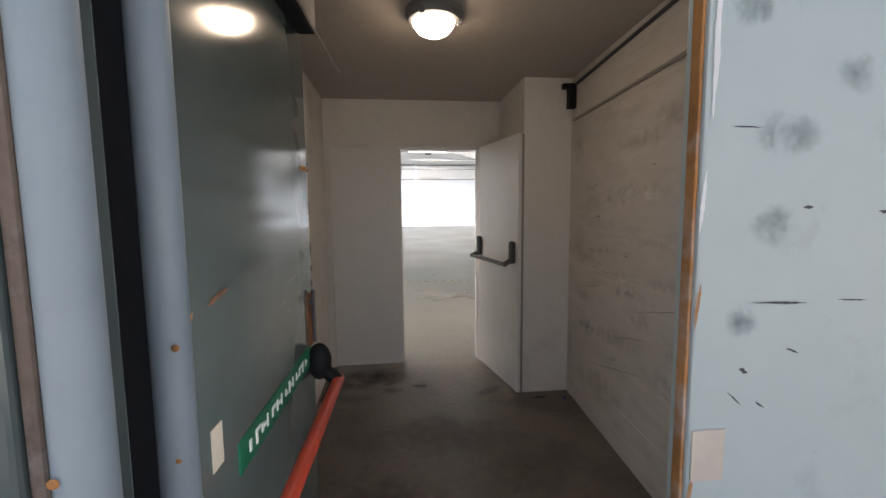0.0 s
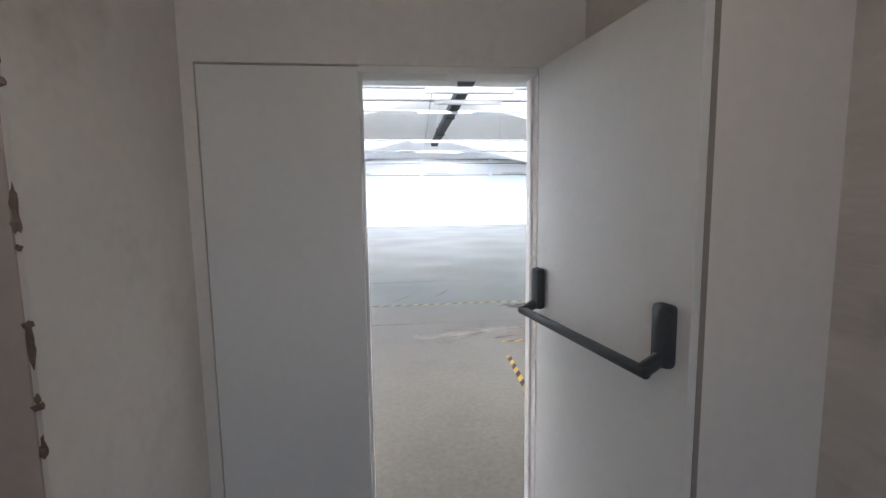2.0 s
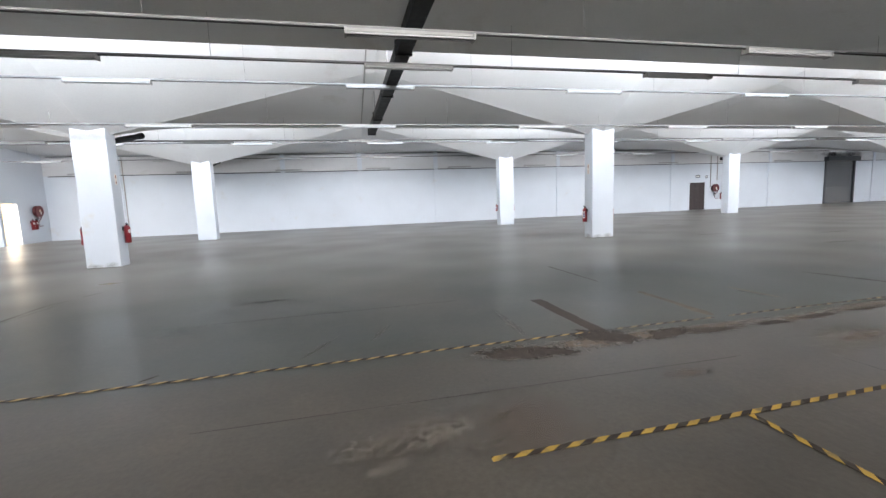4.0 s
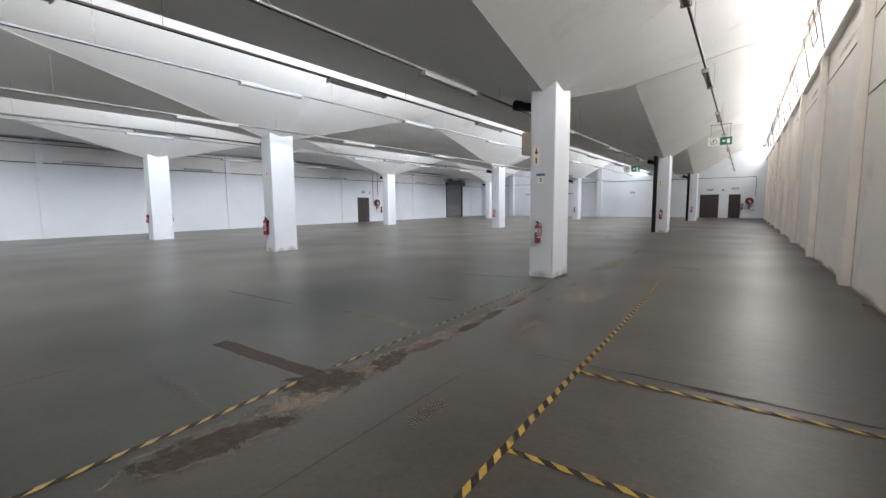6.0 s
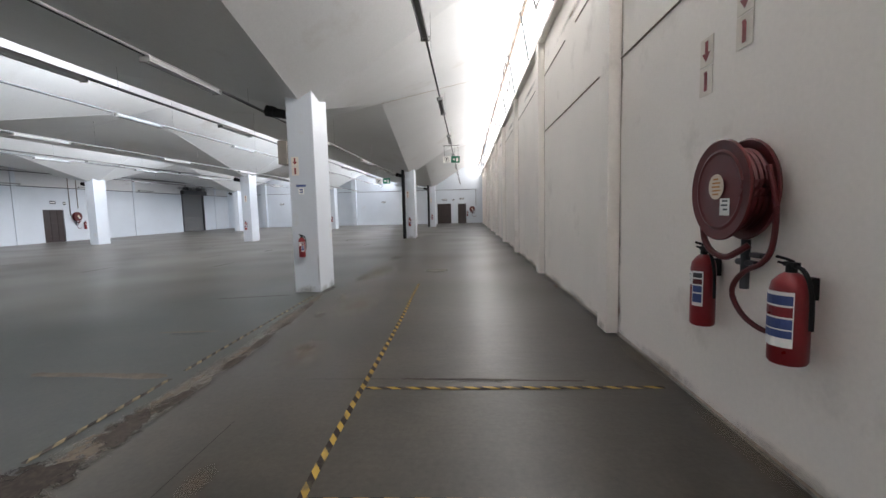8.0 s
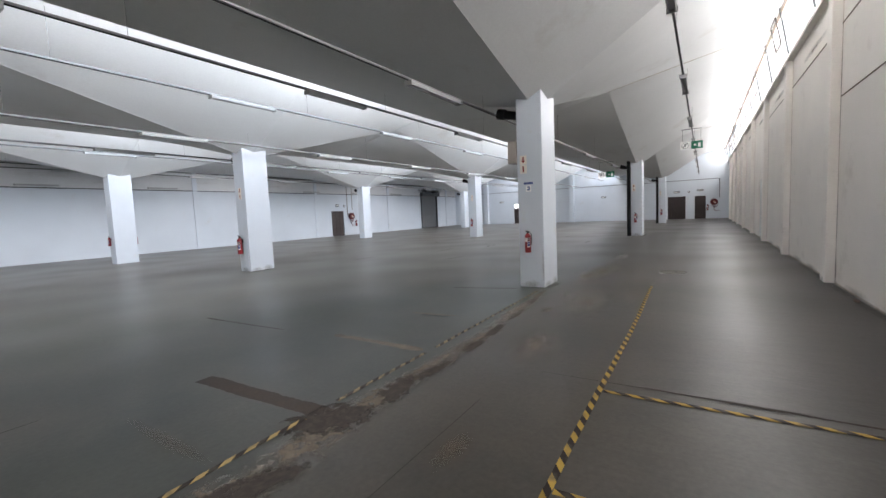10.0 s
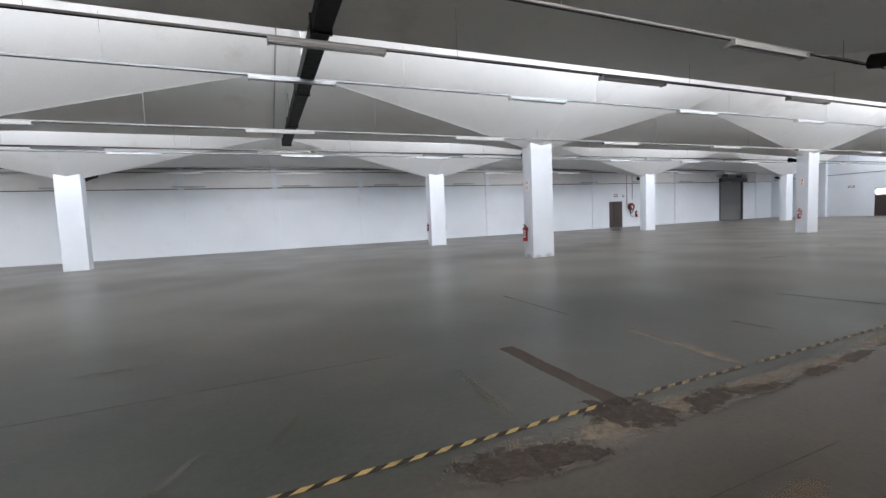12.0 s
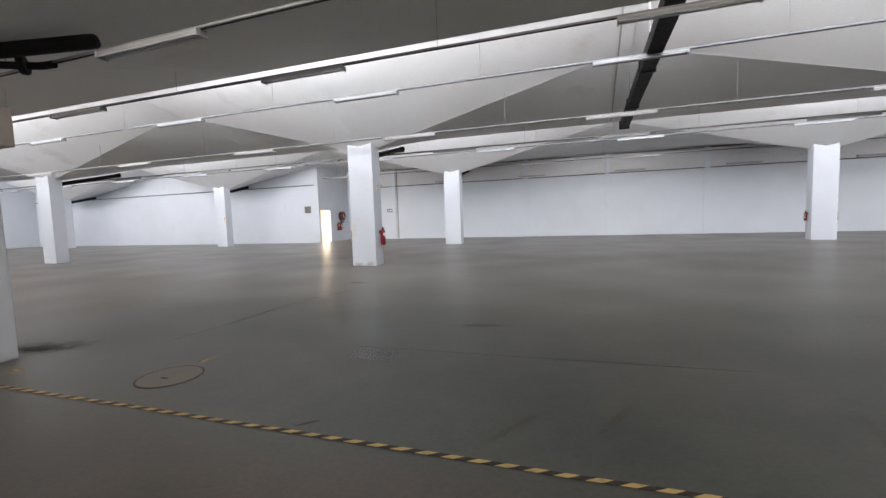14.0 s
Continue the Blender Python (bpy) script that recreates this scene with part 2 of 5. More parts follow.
M_WALL = mat("white_wall_paint", (0.585, 0.622, 0.675), 0.55, 0.06, 0.5, bump=0.25, fine=35, dirt=(0.52, 0.50, 0.47), dirt_amount=0.03, dirt_scale=1.3)
M_SOUTH = mat("cream_wall_paint", (0.90, 0.85, 0.79), 0.6, 0.05, 0.6, bump=0.25, fine=30, dirt=(0.55, 0.50, 0.44), dirt_amount=0.12, dirt_scale=0.9)
M_UPPER = mat("dusty_upper_wall_paint", (0.60, 0.60, 0.61), 0.65, 0.10, 0.5, bump=0.3, fine=18, dirt=(0.40, 0.37, 0.34), dirt_amount=0.18, dirt_scale=1.2, stretch=(0.5, 1, 2.0))
M_COLUMN = mat("column_paint", (0.555, 0.592, 0.645), 0.5, 0.04, 1.5, bump=0.2, fine=40, dirt=(0.5, 0.47, 0.42), dirt_amount=0.05, dirt_scale=1.5)
M_SHELL = mat("painted_concrete_shell", (0.72, 0.725, 0.73), 0.7, 0.06, 0.4, bump=0.2, fine=25, dirt=(0.5, 0.47, 0.43), dirt_amount=0.08, dirt_scale=0.5)
M_SEAM = mat("stained_roof_seam", (0.50, 0.43, 0.36), 0.75, 0.3, 3, bump=0.3, dirt=(0.30, 0.24, 0.19), dirt_amount=0.3, dirt_scale=4)
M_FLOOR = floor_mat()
M_PASSFLOOR = mat("dirty_passage_floor", (0.150, 0.125, 0.104), 0.5, 0.34, 1.6, bump=0.4, fine=25, dirt=(0.075, 0.062, 0.052), dirt_amount=0.36, dirt_scale=2.4)
M_PASS = mat("dusty_passage_paint", (0.71, 0.67, 0.625), 0.65, 0.07, 0.9, bump=0.35, fine=22, dirt=(0.36, 0.32, 0.28), dirt_amount=0.2, dirt_scale=1.1)
M_BLOCK = mat("scuffed_board_marked_wall", (0.60, 0.555, 0.51), 0.65, 0.12, 1.0, bump=0.7, fine=9, dirt=(0.36, 0.32, 0.285), dirt_amount=0.20, dirt_scale=1.5, stretch=(1, 0.8, 3.2))
# ceiling colour lowered for shade: the bulkhead lamp lights mostly downward
M_CEIL = mat("shaded_ceiling_paint", (0.47, 0.42, 0.37), 0.7, 0.08, 0.8, bump=0.3, fine=20, dirt=(0.36, 0.31, 0.27), dirt_amount=0.22, dirt_scale=1.1)
# brown coat for the front face of the left wall return
M_LEFTFACE = mat("brown_face_coat", (0.50, 0.43, 0.375), 0.75, 0.1, 1.2, bump=0.4, fine=24, dirt=(0.26, 0.22, 0.19), dirt_amount=0.25)
M_LEAF = mat("white_door_paint", (0.73, 0.715, 0.69), 0.42, 0.04, 1.2, bump=0.08, fine=30, dirt=(0.5, 0.47, 0.43), dirt_amount=0.08)
M_GREEN = mat("gloss_green_grey_paint", (0.108, 0.133, 0.126), 0.10, 0.06, 1.5, bump=0.05, fine=12, dirt=(0.10, 0.11, 0.10), dirt_amount=0.1, rough_var=0.05)
M_BLUE = mat("pale_blue_grey_paint", (0.49, 0.555, 0.525), 0.4, 0.04, 2.0, bump=0.1, fine=20, dirt=(0.34, 0.38, 0.37), dirt_amount=0.10, dirt_scale=7.0)
# shaded copy of the M_BLUE paint for the frame posts, slightly bluer
M_POST = mat("shaded_blue_grey_paint", (0.335, 0.395, 0.415), 0.45, 0.08, 3.0, bump=0.12, fine=20, dirt=(0.20, 0.22, 0.22), dirt_amount=0.14, dirt_scale=9.0)
M_STRIP = mat("brown_mortar_strip", (0.17, 0.125, 0.095), 0.8, 0.3, 14, bump=0.4, dirt=(0.40, 0.36, 0.32), dirt_amount=0.3, dirt_scale=12)
M_RUST = mat("bare_orange_primer", (0.45, 0.20, 0.06), 0.75, 0.3, 12, dirt=(0.62, 0.58, 0.52), dirt_amount=0.3, dirt_scale=9)
M_RUSTDARK = mat("brown_rust", (0.24, 0.105, 0.05), 0.8, 0.4, 14, bump=0.5, dirt=(0.09, 0.05, 0.035), dirt_amount=0.4, dirt_scale=16)
M_GALV = mat("painted_steel_tray", (0.21, 0.21, 0.215), 0.5, 0.1, 4, metal=0.2, bump=0.05)
M_FIXT = mat("white_batten_enamel", (0.34, 0.34, 0.335), 0.4, 0.05, 4, bump=0.03)
M_TUBE = mat("unlit_fluorescent_tube", (0.44, 0.45, 0.46), 0.2, 0.02, 4, bump=0.0)
M_BLACK = mat("black_plastic", (0.009, 0.009, 0.010), 0.6, 0.2, 8, bump=0.08, spec=0.2)
M_DARK = mat("dark_grey_steel", (0.045, 0.049, 0.055), 0.5, 0.15, 4, bump=0.1)
M_BROWN = mat("dark_brown_timber", (0.030, 0.018, 0.016), 0.5, 0.25, 6, bump=0.3, stretch=(1, 1, 0.2))
M_ROLLER = mat("grey_roller_steel", (0.10, 0.105, 0.11), 0.5, 0.15, 3, metal=0.3, bump=0.1)
M_RED = mat("red_enamel", (0.20, 0.012, 0.016), 0.35, 0.12, 6, bump=0.03)
M_REDOLD = mat("faded_red_enamel", (0.098, 0.010, 0.012), 0.4, 0.15, 5, bump=0.04)
M_REDBAR = mat("orange_red_bar_paint", (0.50, 0.055, 0.025), 0.35, 0.1, 8, bump=0.03)
M_PAPER = mat("white_label", (0.84, 0.83, 0.80), 0.6, 0.05, 8, bump=0.0)
M_AGED = mat("yellowed_sign_plate", (0.74, 0.68, 0.60), 0.6, 0.08, 8, bump=0.0)
M_CREAM = mat("cream_label", (0.66, 0.57, 0.46), 0.6, 0.08, 10, bump=0.0)
M_BLUEINK = mat("blue_label", (0.05, 0.08, 0.24), 0.5, 0.1, 12, bump=0.0)
M_INK = mat("dark_print", (0.05, 0.05, 0.06), 0.6, 0.1, 12, bump=0.0)
M_EXIT = mat("green_sign", (0.012, 0.16, 0.085), 0.4, 0.08, 6, bump=0.0)
M_BOX = mat("beige_grey_box", (0.30, 0.27, 0.24), 0.55, 0.1, 6, bump=0.1)
M_TAPE_X, M_TAPE_Y = tape_mat("hazard_tape_along", 1.0, -1.5), tape_mat("hazard_tape_across", -1.5, 1.0)
M_TAPE_PALE = tape_mat("faded_hazard_tape", 1.0, -1.5, 0.52, (0.40, 0.285, 0.115))
M_TAPE_WORN = tape_mat("worn_hazard_tape", 1.0, -1.5, 0.37, (0.34, 0.26, 0.14))
M_SCAR = mat("brown_glue_scar", (0.046, 0.035, 0.028), 0.85, 0.35, 5, bump=0.5, fine=30, dirt=(0.090, 0.073, 0.06), dirt_amount=0.25, dirt_scale=6.0)
M_PALESCAR = mat("pale_floor_scar", (0.185, 0.156, 0.126), 0.8, 0.2, 5, bump=0.4, fine=30, dirt=(0.085, 0.074, 0.062), dirt_amount=0.25, dirt_scale=8)
M_BEIGE = mat("beige_glue_residue", (0.145, 0.120, 0.094), 0.85, 0.35, 5, bump=0.4, fine=30, dirt=(0.10, 0.085, 0.07), dirt_amount=0.15, dirt_scale=6)
M_JOINT = mat("floor_joint", (0.035, 0.033, 0.030), 0.8, 0.3, 4, bump=0.2)
M_JOINTLINE = mat("brown_dirt_line", (0.55, 0.455, 0.37), 0.8, 0.4, 5, bump=0.3, dirt=(0.5, 0.44, 0.38), dirt_amount=0.4, dirt_scale=3.0)
M_LID = mat("manhole_lid", (0.115, 0.10, 0.085), 0.6, 0.15, 8, bump=0.3)
M_GROUND = mat("yard_ground", (0.46, 0.43, 0.38), 0.9, 0.2, 0.3, bump=0.4, fine=8)
ST_GREY = stain_mat("grey_smudge", (0.25, 0.285, 0.275), 0.5, 38, speck=2.2)
ST_LEAF = stain_mat("dull_streak_on_green", (0.095, 0.118, 0.112), 0.30, 14, 0.2, 3.0)
ST_WALL = stain_mat("brown_wall_smudge", (0.42, 0.37, 0.33), 0.24, 14)
ST_WHITE = stain_mat("white_patching_smudge", (0.72, 0.70, 0.67), 0.5, 9)
ST_DARK = stain_mat("dark_floor_stain", (0.036, 0.033, 0.030), 0.65, 5, detail=4.0)
ST_PALE = stain_mat("pale_floor_scuff", (0.140, 0.120, 0.098), 0.85, 7, speck=2.0)
ST_OCHRE = stain_mat("ochre_floor_stain_soft", (0.150, 0.106, 0.070), 0.62, 6, speck=1.8, detail=2.5)
ST_SCUFF = stain_mat("pale_entrance_scuff", (0.18, 0.152, 0.122), 0.38, 15, 0.8, 4.5)
ST_BROWN = stain_mat("brown_flaking_floor", (0.046, 0.035, 0.028), 0.95, 11, 0.85, 4.0)
ST_TORN = stain_mat("torn_brown_glue", (0.031, 0.024, 0.020), 0.97, 9, 0.9, 2.2, 9.0, (0.060, 0.047, 0.038), 0.16, 0.72)
ST_CHIP = stain_mat("pale_chipped_concrete", (0.205, 0.172, 0.134), 0.72, 10, 0.85, 3.4, 9.0, (0.120, 0.100, 0.080), 0.40, 0.52)
ST_SEEP = stain_mat("brown_seep_on_cream", (0.50, 0.40, 0.31), 0.55, 5, 0.8, 1.6)
ST_FOOT = stain_mat("brown_wall_foot_dirt", (0.27, 0.20, 0.14), 0.5, 12, 0.8, 1.5)
ST_YELLOW = stain_mat("yellow_ochre_paint_mark", (0.36, 0.235, 0.105), 1.0, 8, 0.6, 2.0, 3.0)
ST_BLOOM = stain_mat("bluish_bloom", (0.085, 0.093, 0.10), 0.55, 4, 0.4, 1.2, 2.0)
ST_SMEAR = stain_mat("faint_ochre_smear", (0.110, 0.092, 0.068), 0.6, 3, 0.5, 1.0, 2.0)
ST_RUSTY = stain_mat("faint_rusty_floor_stain", (0.115, 0.080, 0.056), 0.5, 3, 0.5, 1.6)
ST_SOOT = stain_mat("dark_wall_soot", (0.10, 0.10, 0.105), 0.75, 2.5, 0.8, 1.6)
ST_DUST = stain_mat("white_dust_spot", (0.5, 0.47, 0.43), 0.8, 20)
M_GLASS = glass_mat()
M_DAY = emit("outside_daylight", (1.0, 0.97, 0.93), 2.2)
M_DAYWARM = emit("outside_sunlight", (1.0, 0.78, 0.50), 0.95)
M_DOME = emit("lit_dome", (1.0, 0.78, 0.57), 12.3)

# ---- building blocks ----


def box(bm, x0, x1, y0, y1, z0, z1, bevel=0.0):
    m = Matrix.Translation(((x0 + x1) / 2, (y0 + y1) / 2, (z0 + z1) / 2)) @ Matrix.Diagonal((abs(x1 - x0), abs(y1 - y0), abs(z1 - z0), 1))
    vs = bmesh.ops.create_cube(bm, size=1.0, matrix=m)["verts"]
    if bevel:
        es = list({e for v in vs for e in v.link_edges})
        bmesh.ops.bevel(bm, geom=es, offset=bevel, segments=2, affect="EDGES", profile=0.6)
    return bm


def rod(bm, a, b, r, r2=None, seg=12):
    a, b = Vector(a), Vector(b)
    d = b - a
    m = Matrix.Translation((a + b) / 2) @ d.to_track_quat("Z", "Y").to_matrix().to_4x4()
    bmesh.ops.create_cone(bm, cap_ends=True, segments=seg, radius1=r, radius2=r if r2 is None else r2, depth=d.length, matrix=m)
    return bm


def tube(bm, pts, r, seg=8):
    """A bent hose through the points."""
    pts = [Vector(p) for p in pts]
    rings = []
    for i, p in enumerate(pts):
        d = pts[min(i + 1, len(pts) - 1)] - pts[max(i - 1, 0)]
        q = d.to_track_quat("Z", "Y")
        rings.append([bm.verts.new(p + q @ Vector((r * math.cos(2 * math.pi * k / seg), r * math.sin(2 * math.pi * k / seg), 0))) for k in range(seg)])
    for a, b in zip(rings, rings[1:]):
        for k in range(seg):
            bm.faces.new((a[k], a[(k + 1) % seg], b[(k + 1) % seg], b[k]))
    bm.faces.new(rings[0][::-1])
    bm.faces.new(rings[-1])
    return bm


def curve_through(pts, n=6):
    """More points on a smooth line through the given ones."""
    p = [Vector(q) for q in pts]
    p = [2 * p[0] - p[1]] + p + [2 * p[-1] - p[-2]]
    out = []
    for i in range(1, len(p) - 2):
        for k in range(n):
            t = k / n
            out.append(0.5 * (2 * p[i] + (p[i + 1] - p[i - 1]) * t + (2 * p[i - 1] - 5 * p[i] + 4 * p[i + 1] - p[i + 2]) * t * t
                              + (3 * p[i] - p[i - 1] - 3 * p[i + 1] + p[i + 2]) * t ** 3))
    return out + [p[-2]]


def arc(c, r, a0, a1, n, plane="xz", other=0.0):
    out = []
    for i in range(n + 1):
        a = radians(a0 + (a1 - a0) * i / n)
        u, v = c[0] + r * math.cos(a), c[1] + r * math.sin(a)
        out.append((u, other, v) if plane == "xz" else (other, u, v) if plane == "yz" else (u, v, other))
    return out


def lathe(bm, profile, seg=20, m=Matrix()):
    rings = [[bm.verts.new(m @ Vector((r * math.cos(2 * math.pi * k / seg), r * math.sin(2 * math.pi * k / seg), z))) for k in range(seg)] for r, z in profile]
    for a, b in zip(rings, rings[1:]):
        for k in range(seg):
            bm.faces.new((a[k], a[(k + 1) % seg], b[(k + 1) % seg], b[k]))
    bm.faces.new(rings[0][::-1])
    bm.faces.new(rings[-1])
    return bm


def mesh_of(name, bm, material, smooth=False):
    bmesh.ops.recalc_face_normals(bm, faces=bm.faces)
    me = bpy.data.meshes.new(name)
    bm.to_mesh(me)
    bm.free()
    me.materials.append(material)
    if smooth:
        me.shade_smooth()
        me.set_sharp_from_angle(angle=radians(35))
    return me


def part(name, bm, material, parent=None, label="", smooth=False):
    ob = new(name, mesh_of(name, bm, material, smooth))
    ob.parent = parent
    return tagged(ob, label)


def thing(name, label, category, group="", m=None):
    ob = tagged(new(name), label, category, group)
    ob.empty_display_size = 0.1
    if m is not None:
        ob.matrix_basis = m
    return ob


def solid(name, bm, material, label, category="", kind="structure", group="", smooth=False):
    return tagged(new(name, mesh_of(name, bm, material, smooth)), label, category, group, kind)


def B():
    return bmesh.new()


STAINS = {}


def stain(name, material, place, rx, ry, parent=None, label="", category="floor mark"):
    """A thin soft-rimmed disc stretched to rx by ry, lying in the local xy plane of place."""
    if material.name not in STAINS:
        bm = B()
        bmesh.ops.create_circle(bm, cap_ends=True, segments=24, radius=1.0)
        STAINS[material.name] = mesh_of("stain", bm, material)
    ob = new(name, STAINS[material.name])
    ob.matrix_basis = place @ Matrix.Diagonal((rx, ry, 1, 1))
    ob.visible_shadow = False
    if parent:
        ob.parent = parent
        return tagged(ob, label)
    return tagged(ob, label, category, category + "s", "stuff")


def wall_run(bm, axis, a0, a1, lo, hi, z0, z1, holes=()):
    """A wall along an axis with thickness lo..hi and rectangular holes (from, to, sill, head)."""
    cuts = sorted({a0, a1, *(h[0] for h in holes), *(h[1] for h in holes)})
    for p, q in zip(cuts, cuts[1:]):
        mid = (p + q) / 2
        spans = [(z0, z1)]
        for h in holes:
            if h[0] < mid < h[1]:
                spans = [s for u, v in spans for s in ((u, min(v, h[2])), (max(u, h[3]), v)) if s[1] - s[0] > 1e-4]
        for u, v in spans:
            if axis == "x":
                box(bm, p, q, lo, hi, u, v)
            else:
                box(bm, lo, hi, p, q, u, v)
    return bm


# ---- ground, floors ----
bm = B()
box(bm, -700, 700, -700, 700, -0.5, -0.16)
solid("ground", bm, M_GROUND, "bare yard ground around the building", "ground")
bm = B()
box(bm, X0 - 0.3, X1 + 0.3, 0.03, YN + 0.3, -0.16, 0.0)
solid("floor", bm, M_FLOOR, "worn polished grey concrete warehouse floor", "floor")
bm = B()
box(bm, -3.0, 0.9, -7.5, 0.03, -0.16, 0.0)
solid("floor_passage", bm, M_PASSFLOOR, "dirty dark concrete floor of the entrance passage", "floor")

# ---- outer walls of the hall ----
DOOR = (-1.36, 0.0)
bm = B()
wall_run(bm, "x", X0 - 0.3, X1 + 0.3, -0.25, 0.0, 0, 5.08, [(-1.5, 0.25, 0.0, 2.6), (20.9, 21.9, 0.0, 2.3)])
solid("wall_south", bm, M_SOUTH, "cream painted long wall below the clerestory window", "wall")
bm = B()
wall_run(bm, "x", X0 - 0.3, X1 + 0.3, YN, YN + 0.25, 0, 3.52, [(25.5, 26.9, 0.0, 2.08), (38.8, 41.8, 0.0, 3.5)])
solid("wall_north", bm, M_WALL, "white painted long far wall", "wall")
bm = B()
wall_run(bm, "x", X0 - 0.3, X1 + 0.3, YN + 0.012, YN + 0.25, 3.52, 5.2)
solid("wall_north_upper", bm, M_UPPER, "dusty off-white upper band of the far wall", "wall")
bm = B()
wall_run(bm, "y", -0.25, YN + 0.25, X1, X1 + 0.25, 0, 6.8, [(3.38, 4.86, 0, 2.12), (1.76, 2.64, 0, 2.1), (19.5, 20.5, 0, 2.26)])
solid("wall_east", bm, M_WALL, "white painted end wall with doors", "wall")
bm = B()
wall_run(bm, "y", -0.25, YN + 0.25, X0 - 0.25, X0, 0, 6.8)
solid("wall_west", bm, M_WALL, "white painted end wall", "wall")

# projecting room in the north-west, with an open lit doorway
bm = B()
wall_run(bm, "x", X0, -16.4, 24.8, 25.0, 0, 4.95)
solid("wall_office_front", bm, M_WALL, "white painted wall of the projecting room", "wall")
bm = B()
wall_run(bm, "y", 24.8, YN, -16.4, -16.2, 0, 4.95, [(24.98, 26.02, 0, 2.05)])
solid("wall_office_side", bm, M_WALL, "white side wall of the projecting room with a doorway", "wall")

# pilasters of the south wall
for k in range(-10, 9):
    x = 5.19 + 4.65 * k
    if X0 < x < X1 - 0.5:
        bm = B()
        box(bm, x, x + 0.34, 0.0, 0.14, 0, 5.0, 0.012)
        solid("pilaster", bm, M_SOUTH, "shallow painted pilaster on the long wall", "pilaster", "structure", "south pilasters")
for x in (-12.6, -3.8, 0.8, 5.7, 14.5, 23.9, 33.0, 44.0):
    bm = B()
    box(bm, x - 0.14, x + 0.14, YN - 0.05, YN, 0, 4.6, 0.008)
    solid("pilaster", bm, M_WALL, "shallow white pilaster on the far wall", "pilaster", "structure", "north pilasters")
for y in (13.9, 23.9):
    bm = B()
    box(bm, X1 - 0.35, X1, y - 0.25, y + 0.25, 0, 6.5, 0.01)
    solid("pilaster", bm, M_WALL, "white pilaster on the end wall", "pilaster", "structure", "east pilasters")

# brown dirt lines where pilasters and floor meet the long wall
for k in range(-1, 5):
    x = 5.19 + 4.65 * k
    bm = B()
    box(bm, x - 0.010, x, 0.0, 0.004, 0.0, 4.9)
    solid("trim_pilaster_joint", bm, M_JOINTLINE, "brown stained joint beside a pilaster", "joint", "structure", "pilaster joints")
for k in range(-1, 8):
    x = 5.19 + 4.65 * k
    for i, (dx, z, w, h) in enumerate(((-0.03, 1.1, 0.06, 1.2), (-0.03, 3.1, 0.05, 1.4), (0.37, 2.2, 0.05, 2.0), (-0.04, 0.25, 0.10, 0.3))):
        stain("wall_stain", ST_SEEP, pose(x + dx, 0.0052 + 0.0003 * i, z, 90, 0, 180), w, h, None, "brown seepage beside a pilaster on the cream wall", "wall mark")
    stain("wall_stain", ST_SEEP, pose(x + 2.2, 0.006, 4.55, 90, 0, 180), 1.6, 0.10, None, "brown seepage below the ledge of the cream wall", "wall mark")
bm = B()
box(bm, X0, -1.5, 0.0, 0.005, 0.0, 0.018)
box(bm, 0.25, X1, 0.0, 0.005, 0.0, 0.018)
solid("baseboard", bm, M_JOINTLINE, "brown dirt line along the foot of the long wall", "skirting")

# daylight seen through the openings
bm = B()
box(bm, X0 - 1, X1 + 1, -0.60, -0.58, 4.7, 9.2)
box(bm, X1 + 0.5, X1 + 0.52, 19.0, 21.0, 1.2, 2.8)
solid("backdrop", bm, M_DAY, "bright overcast sky outside the windows", "sky")
bm = B()
box(bm, -16.70, -16.68, 24.9, 27.4, 0.0, 2.2)
solid("backdrop_yard", bm, M_DAYWARM, "sunlit yard beyond an open doorway", "backdrop")

# ledge on top of the south wall
bm = B()
box(bm, X0, X1, -0.25, 0.13, 5.0, 5.10, 0.01)
solid("trim_ledge", bm, M_SOUTH, "worn concrete ledge below the clerestory", "ledge")

# ---- roof: tilted umbrella shells, one over each column ----


def shell(cx, cy, xa, xb, ys, yn, zn_edge):
    """Four ruled quarters that rise from the column to straight edges, with thickness."""
    bm = B()
    n = 10
    for (xe, ye, ze) in ((xa, ys, Z_S), (xb, ys, Z_S), (xa, yn, zn_edge), (xb, yn, zn_edge)):
        low, up = [], []
        for i in range(n + 1):
            r0, r1 = [], []
            for j in range(n + 1):
                u, v = i / n, j / n
                z = Z_LOW * (1 - u) * (1 - v) + Z_MID * u * (1 - v) + ze * (1 - u) * v + ze * u * v
                p = Vector((cx + (xe - cx) * u, cy + (ye - cy) * v, z))
                r0.append(bm.verts.new(p))
                r1.append(bm.verts.new(p + Vector((0, 0, 0.09))))
            low.append(r0)
            up.append(r1)
        for g in (low, up):
            for i in range(n):
                for j in range(n):
                    bm.faces.new((g[i][j], g[i + 1][j], g[i + 1][j + 1], g[i][j + 1]))
        for i in range(n):
            bm.faces.new((low[i][n], low[i + 1][n], up[i + 1][n], up[i][n]))
            bm.faces.new((low[n][i], low[n][i + 1], up[n][i + 1], up[n][i]))
    return bm


